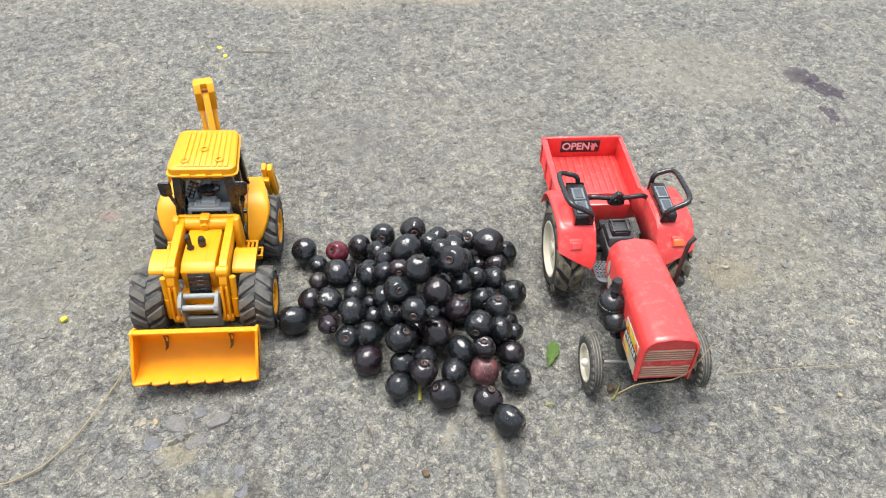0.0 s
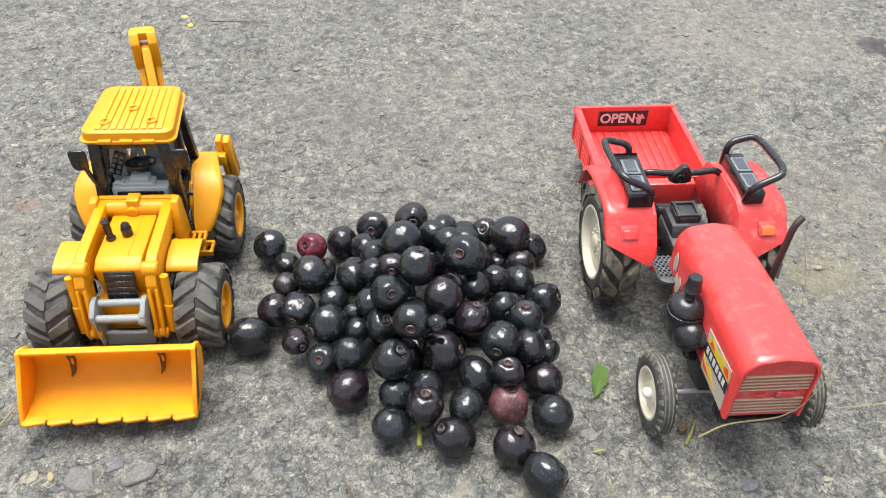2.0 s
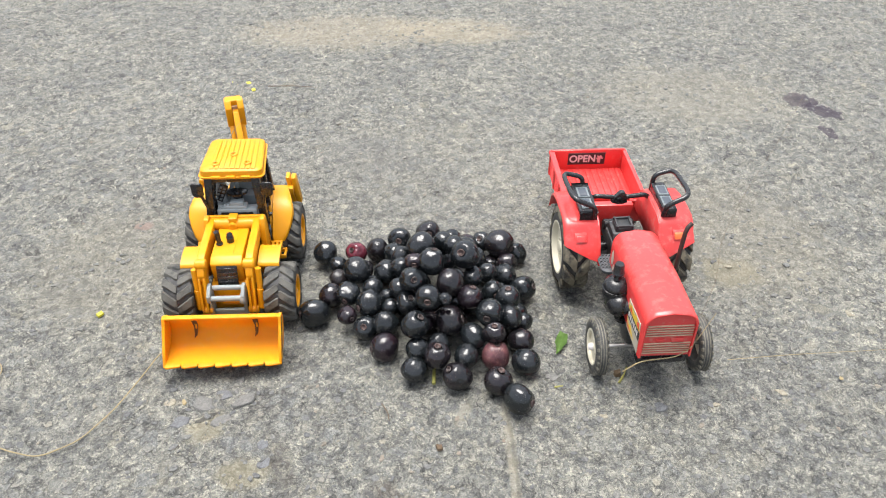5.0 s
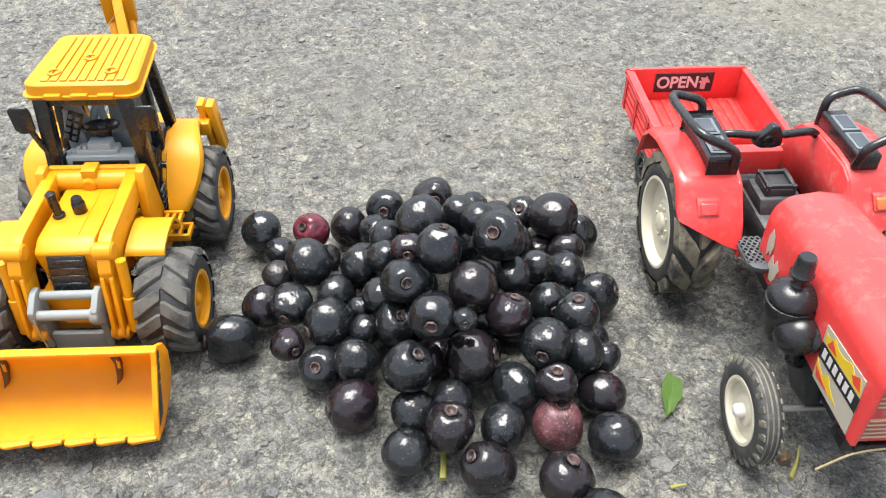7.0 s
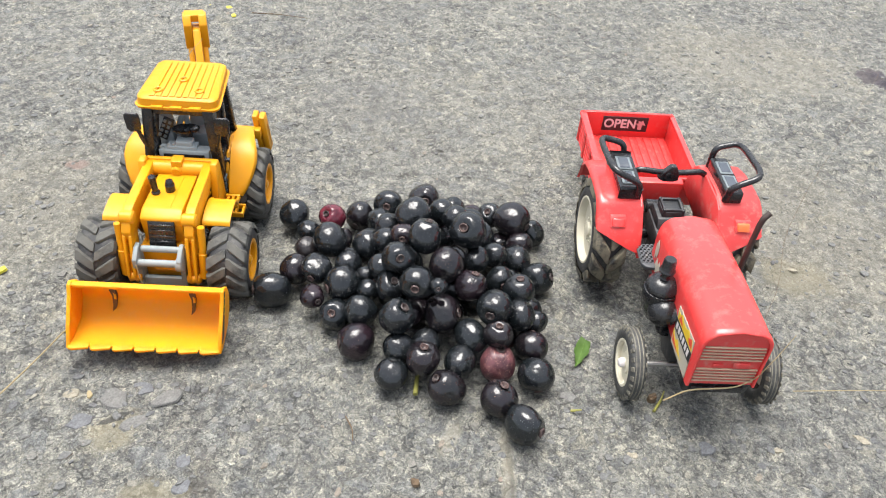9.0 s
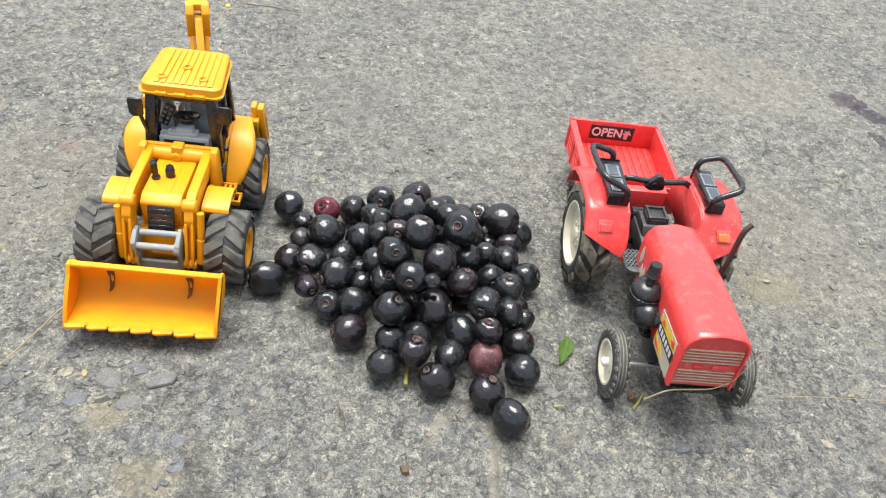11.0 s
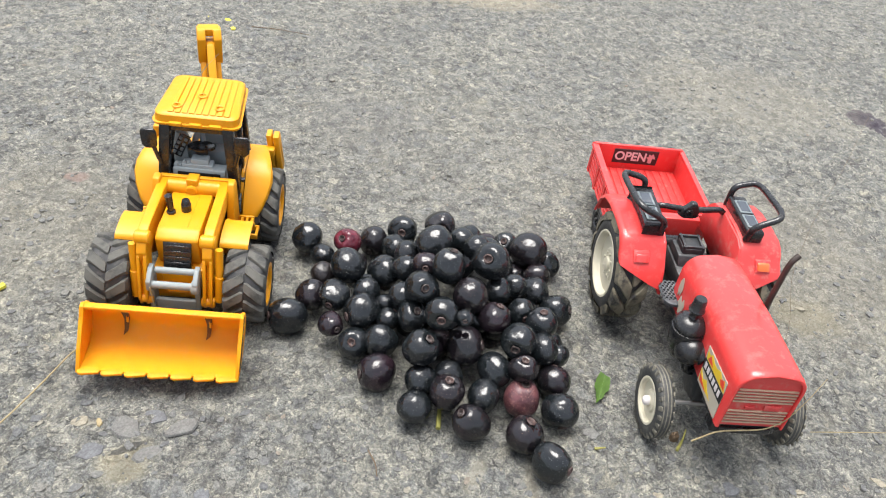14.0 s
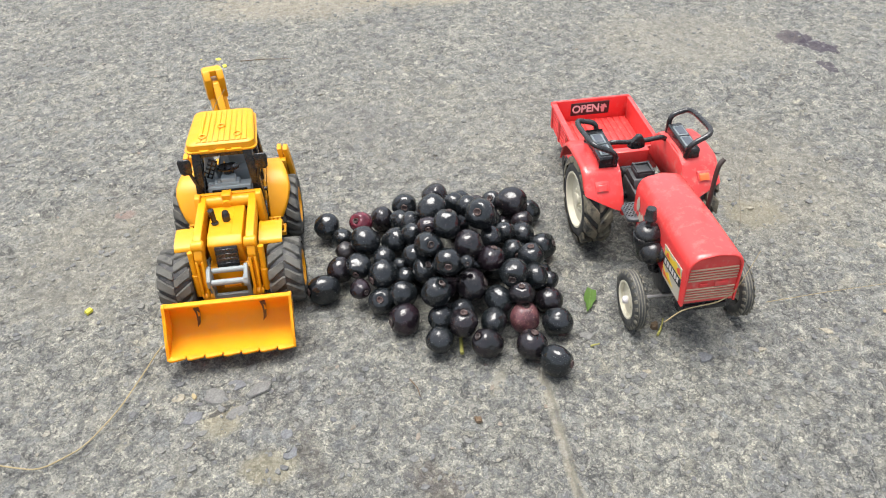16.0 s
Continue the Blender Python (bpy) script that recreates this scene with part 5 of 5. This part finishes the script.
def berry(x, y, z, r, aim=None, skin="black"):
    """One fruit at (x, y, z), r its radius, in millimetres; aim turns its flower end across (right, down) as the viewer sees it."""
    shape = berry_rng.randrange(6)
    if skin == "black":
        luck = skin_rng.random()
        skin = "plum" if luck < 0.08 else "scar" if luck < 0.20 else "black"
    if (shape, skin) not in BERRY_MESHES:
        me = berry_mesh(shape + 1, LONGS[shape])
        me.materials.append(SKINS[skin])
        BERRY_MESHES[shape, skin] = me
    if aim is None:
        a = berry_rng.uniform(0, math.tau)
        way = RIGHT * math.cos(a) + UP * math.sin(a) - TOWARD * berry_rng.uniform(0.0, 1.2)
    else:
        way = RIGHT * aim[0] - UP * aim[1] + TOWARD * math.sqrt(max(0.03, 1 - aim[0] ** 2 - aim[1] ** 2))
    turn = way.normalized().to_track_quat("Z", "Y").to_matrix().to_4x4() @ Matrix.Rotation(berry_rng.uniform(0, math.tau), 4, "Z")
    size = r * MM * 1.06 / LONGS[shape] ** 0.4
    ob = new("jamun_fruit", BERRY_MESHES[shape, skin])
    ob.matrix_basis = Matrix.Translation((x * MM, y * MM, z * MM)) @ turn @ Matrix.Diagonal((size, size, size, 1))
    tagged(ob, LABELS[skin], "fruit", "heap of jamun fruit")
    cal = new("calyx", CALYX_MESHES[shape])
    cal.parent = ob
    tagged(cal, "dried brown flower ring")
    return ob


berry(-87.9, 570.7, 13.9, 11.4)
berry(-72.7, 552.8, 14.8, 8.8)
berry(-55.9, 561.7, 24.6, 9.7, aim=(-0.4, -0.2), skin="red")
berry(-39.3, 583.0, 11.4, 11.1, aim=(-0.2, 0.8))
berry(-18.5, 593.3, 17.6, 11.2, aim=(0, 0.2))
berry(9.1, 591.0, 31.0, 11.0, aim=(0.2, 0.3))
berry(-22.0, 574.0, 15.2, 10.3)
berry(-10.8, 541.2, 39.3, 8.9)
berry(7.5, 543.6, 50.6, 12.1)
berry(25.6, 558.4, 44.5, 9.4)
berry(37.7, 542.7, 52.1, 9.4)
berry(48.1, 525.8, 56.5, 12.6, aim=(-0.3, -0.15))
berry(60.9, 593.4, 19.1, 9.3, aim=(-0.2, -0.3))
berry(78.3, 580.7, 26.9, 13.3, aim=(0.9, 0.3))
berry(95.1, 587.9, 10.9, 10.0)
berry(85.7, 562.8, 18.9, 9.6)
berry(20.2, 511.4, 59.1, 11.1, aim=(0.1, -0.95))
berry(4.4, 517.2, 52.4, 8.4, aim=(0, 0.3))
berry(-9.0, 524.3, 40.2, 9.3)
berry(-23.4, 532.8, 26.9, 10.4)
berry(-49.8, 528.3, 30.5, 12.1)
berry(-67.2, 527.6, 20.4, 8.1, skin="brown")
berry(-33.9, 513.2, 22.2, 10.2)
berry(-70.8, 508.6, 16.1, 10.6)
berry(-54.2, 503.7, 24.4, 10.1, aim=(-0.2, 0.7))
berry(-83.1, 488.7, 12.4, 12.7, aim=(-0.95, 0.1))
berry(-51.8, 482.0, 18.1, 8.4, aim=(0.6, 0.3))
berry(-33.4, 492.3, 24.2, 11.9, aim=(-0.8, 0.4))
berry(-35.5, 473.1, 12.2, 10.6, aim=(0, -0.2))
berry(-17.0, 474.4, 18.6, 10.5)
berry(-16.0, 452.3, 11.9, 12.2, aim=(-0.9, 0.2), skin="plum")
berry(-15.2, 490.9, 21.9, 7.9)
berry(-19.3, 503.3, 23.8, 6.3)
berry(3.3, 496.2, 50.7, 11.2, aim=(0.3, 0))
berry(-7.5, 501.4, 36.5, 9.0)
berry(0.5, 486.8, 32.1, 9.9, aim=(0.35, -0.5))
berry(19.7, 475.3, 49.4, 10.8, aim=(0, 0.35))
berry(36.9, 497.3, 48.3, 11.6)
berry(53.8, 487.4, 41.4, 10.4, aim=(0.3, -0.9))
berry(54.9, 517.8, 38.7, 8.7)
berry(67.7, 534.9, 29.1, 9.0)
berry(72.1, 571.5, 9.2, 9.4)
berry(84.1, 544.7, 18.7, 10.3)
berry(100.8, 534.9, 12.9, 11.8, aim=(0.9, -0.2))
berry(74.1, 510.7, 28.5, 9.6, aim=(0.3, 0.4))
berry(86.6, 498.6, 33.2, 10.3, aim=(0, -0.8))
berry(71.5, 477.4, 33.8, 11.8, aim=(-0.2, 0.4))
berry(89.7, 481.8, 25.7, 10.2)
berry(101.0, 487.9, 14.8, 8.1)
berry(99.3, 468.6, 11.0, 10.8)
berry(75.8, 459.1, 28.6, 9.2, aim=(0, -0.7), skin="scar")
berry(58.4, 461.7, 20.6, 10.9)
berry(37.7, 473.6, 25.7, 12.3, aim=(0.95, -0.2))
berry(9.0, 459.4, 32.6, 11.4, aim=(0.5, -0.65))
berry(13.0, 449.6, 14.0, 10.2)
berry(11.7, 430.0, 10.3, 10.5)
berry(30.4, 438.4, 19.8, 11.0, aim=(0, -0.8), skin="scar")
berry(29.6, 456.5, 15.1, 9.2)
berry(53.3, 443.9, 14.8, 10.2)
berry(47.9, 425.0, 11.0, 11.3, aim=(-0.7, -0.5))
berry(78.5, 448.8, 12.7, 11.7, aim=(0, -0.85), skin="pink")
berry(80.8, 421.2, 11.3, 11.6, aim=(0.2, -0.9))
berry(103.7, 444.7, 11.2, 11.6, aim=(0.2, 0.95))
berry(97.8, 404.2, 12.1, 11.7, aim=(0.85, 0.25))
berry(17.3, 472.5, 24.3, 7.7)
berry(34.3, 471.2, 52.3, 5.8, aim=(0, 0.2))
berry(-27.4, 552.5, 11.0, 11.0)
berry(28.5, 566.4, 10.7, 10.7)
berry(78.1, 598.7, 9.9, 9.9)
berry(57.8, 513.0, 11.0, 11.0)
berry(41.6, 490.3, 9.9, 9.9)
berry(28.0, 553.7, 26.6, 10.6)
berry(2.9, 561.9, 10.8, 10.8)
berry(94.5, 502.6, 10.4, 10.4)
berry(46.3, 574.8, 26.3, 10.3)
berry(12.1, 592.1, 10.7, 10.7)
berry(1.2, 502.8, 11.0, 11.0)
berry(78.2, 481.2, 10.5, 10.5)
berry(5.9, 534.5, 10.8, 10.8)
berry(19.6, 486.0, 10.9, 10.9)
berry(5.1, 521.6, 26.3, 10.3)
berry(37.8, 510.9, 10.1, 10.1)
berry(20.1, 499.8, 26.1, 10.1)
berry(-8.8, 556.5, 26.0, 10.0)
berry(39.6, 542.1, 10.7, 10.7)
berry(45.0, 597.0, 10.8, 10.8)
berry(68.9, 551.0, 9.9, 9.9)
berry(-37.1, 530.5, 10.1, 10.1)
berry(40.5, 527.9, 26.0, 10.0)
berry(79.5, 528.1, 10.5, 10.5)
berry(-19.6, 513.8, 9.9, 9.9)
berry(56.6, 556.5, 26.7, 10.7)
berry(18.0, 518.1, 10.2, 10.2)
berry(31.1, 585.9, 25.9, 9.9)
berry(42.0, 499.9, 26.6, 10.6)
berry(8.6, 547.2, 26.2, 10.2)
berry(-49.9, 552.7, 10.0, 10.0)


# ---- small litter on the road ----
def flat_leaf():
    root = thing("fallen_leaf", pose(0.1345, 0.478, 0.0012, 4, -5, -14) @ Matrix.Diagonal((0.82, 0.84, 1, 1)), "torn fresh green leaf piece lying on asphalt", "leaf")
    bm = bm_new()
    rows = 15
    rag = random.Random(4)
    grid = []
    for i in range(rows):
        f = i / (rows - 1)
        y = -14.5 + 29 * f
        half = 2.0 + 4.0 * math.sin(math.pi * 0.7 * f) + rag.uniform(-0.8, 0.8)
        grid.append([bm.verts.new((x * half + (0.8 if i == rows - 1 else 0), y + (3.0 * x if i == 0 else -2.0 * x if i == rows - 1 else 0), 0.5 + 0.9 * abs(x) + 0.5 * math.sin(f * 5))) for x in (-1, -0.5, 0, 0.5, 1)])
    for a, b in zip(grid, grid[1:]):
        for k in range(4):
            bm.faces.new((a[k], a[k + 1], b[k + 1], b[k]))
    bmesh.ops.solidify(bm, geom=bm.faces[:], thickness=0.35)
    part("blade", bm, LEAF, root, sharp=60)
    bm = bm_new()
    tube(bm, [(0, -14, 0.9), (0.2, 0, 1.1), (0, 14, 1.0)], 0.35, 6, 0.15)
    part("midrib", bm, LEAF, root)


def strand(name, label, category, points, r, material, taper=None):
    """A dry stem or blade laid along points in metres."""
    bm = bm_new()
    pts = [Vector(p) * 1000 for p in points]
    base = pts[0].copy()
    tube(bm, [p - base for p in pts], r, 8, taper)
    root = thing(name, Matrix.Translation(base * MM), label, category)
    part("stem", bm, material, root)
    return root


flat_leaf()
strand("green_stalk", "short yellow-green fruit stalk poking from the heap", "stalk", [(0.027, 0.441, 0.004), (0.0275, 0.433, 0.003), (0.028, 0.423, 0.002)], 1.3, STALK, 1.6)
strand("green_stalk", "small yellow-green stalk lying beside the toy tractor", "stalk", [(0.188, 0.452, 0.003), (0.185, 0.444, 0.002), (0.180, 0.435, 0.002)], 0.5, STALK, 1.0)
strand("dry_stem", "long thin dry brown stem curved on the asphalt", "stem", [(-0.200, 0.448, 0.003), (-0.208, 0.438, 0.003), (-0.214, 0.413, 0.002), (-0.223, 0.379, 0.0015), (-0.238, 0.347, 0.0015), (-0.262, 0.329, 0.002), (-0.293, 0.334, 0.0025), (-0.324, 0.350, 0.002),
    (-0.335, 0.368, 0.002), (-0.333, 0.393, 0.0025), (-0.332, 0.411, 0.002), (-0.338, 0.420, 0.002), (-0.361, 0.424, 0.002), (-0.385, 0.419, 0.002), (-0.404, 0.413, 0.002)], 0.55, STRAW, 0.5)
strand("dry_stem", "thin dry yellow-brown stem curved on the asphalt", "stem", [(-0.513, 0.627, 0.002), (-0.476, 0.619, 0.002), (-0.447, 0.603, 0.002), (-0.433, 0.584, 0.002), (-0.421, 0.549, 0.002), (-0.404, 0.508, 0.002), (-0.395, 0.471, 0.002), (-0.402, 0.451, 0.002), (-0.415, 0.433, 0.002)], 0.5, STRAW, 0.45)
strand("straw", "thin dry grass strand lying along the asphalt", "straw", [(0.262, 0.520, 0.003), (0.284, 0.566, 0.006), (0.302, 0.632, 0.004), (0.345, 0.720, 0.0015), (0.400, 0.815, 0.0015), (0.474, 0.955, 0.0015)], 0.17, TWIG, 0.14)
strand("straw", "pale dry straw caught under the tractor's radiator", "straw", [TRACTOR @ Vector(p) for p in ((-0.031, -0.300, 0.033), (-0.019, -0.3005, 0.0445), (0.008, -0.3005, 0.0475), (0.0185, -0.2995, 0.055), (0.026, -0.297, 0.070), (0.036, -0.290, 0.083))], 0.55, STRAW, 0.2)
strand("straw", "thin pale straw lying beside the tractor wheel", "straw", [(0.275, 0.468, 0.0015), (0.330, 0.478, 0.0015), (0.415, 0.490, 0.0015)], 0.3, STRAW, 0.2)
strand("straw", "short dry blade sticking up behind the cab", "straw", [(-0.188, 0.632, 0.094), (-0.184, 0.640, 0.104), (-0.176, 0.652, 0.112)], 0.4, STRAW, 0.2)
strand("straw", "thin dry grass tied round the grey linkage", "straw", [(-0.166, 0.468, 0.040), (-0.164, 0.466, 0.028), (-0.160, 0.465, 0.014)], 0.4, STRAW, 0.3)
strand("twig", "small dark twig lying on the asphalt", "twig", [(-0.012, 0.400, 0.001), (-0.006, 0.391, 0.0015), (-0.004, 0.383, 0.001)], 0.5, TWIG, 0.3)
strand("twig", "thin dark twig far back on the asphalt", "twig", [(-0.235, 0.935, 0.001), (-0.205, 0.938, 0.0015), (-0.170, 0.937, 0.001)], 0.6, TWIG, 0.3)


def scrap(name, label, category, x, y, size, material, seed, thick=0.5):
    """A small ragged flake: petal, husk or chip of bark."""
    rng = random.Random(seed)
    bm = bm_new()
    k = 9
    ring = [(size * (0.65 + 0.5 * rng.random()) * math.cos(i * math.tau / k), size * 0.7 * (0.65 + 0.5 * rng.random()) * math.sin(i * math.tau / k)) for i in range(k)]
    lo = [bm.verts.new((p, q, 0)) for p, q in ring]
    hi = [bm.verts.new((p * 0.85, q * 0.85, thick + rng.uniform(0, thick))) for p, q in ring]
    top = bm.verts.new((0, 0, thick * 1.2))
    for i in range(k):
        j = (i + 1) % k
        bm.faces.new((lo[i], lo[j], hi[j], hi[i]))
        bm.faces.new((hi[i], hi[j], top))
    bm.faces.new(lo[::-1])
    z = float(road_height(np.array(x), np.array(y)))
    root = thing(name, pose(x, y, z - 0.0004, 0, 0, rng.uniform(0, 360)), label, category)
    part("flake", bm, material, root)
    return root


scrap("flower_scrap", "small yellow flower scrap lying on asphalt", "petal", -0.280, 0.486, 4.6, PETAL, 1, 1.5)
for k, (x, y) in enumerate(((-0.276, 0.934), (-0.264, 0.944), (-0.253, 0.926), (-0.285, 0.944))):
    scrap("flower_scrap", "dull yellow-green flower scrap far back on asphalt", "petal", x, y, 5.0, PETAL, 5 + k, 0.8)
scrap("husk", "dark brown dried husk beside the tractor wheel", "husk", 0.180, 0.446, 4.2, TWIG, 12, 3.0)
strand("green_stalk", "tiny pale yellow-green stalk lying beside the heap", "stalk", [(0.127, 0.427, 0.0012), (0.131, 0.428, 0.0016), (0.134, 0.429, 0.0012)], 0.9, STALK, 0.5)
scrap("brown_chip", "small tan bark chip lying on asphalt", "chip", -0.171, 0.391, 3.2, STRAW, 15)
scrap("brown_chip", "small tan bark chip lying on asphalt", "chip", 0.366, 0.455, 2.6, STRAW, 16)
scrap("dark_chip", "small dark stone chip lying on asphalt", "chip", 0.037, 0.361, 3.6, TWIG, 17, 1.5)
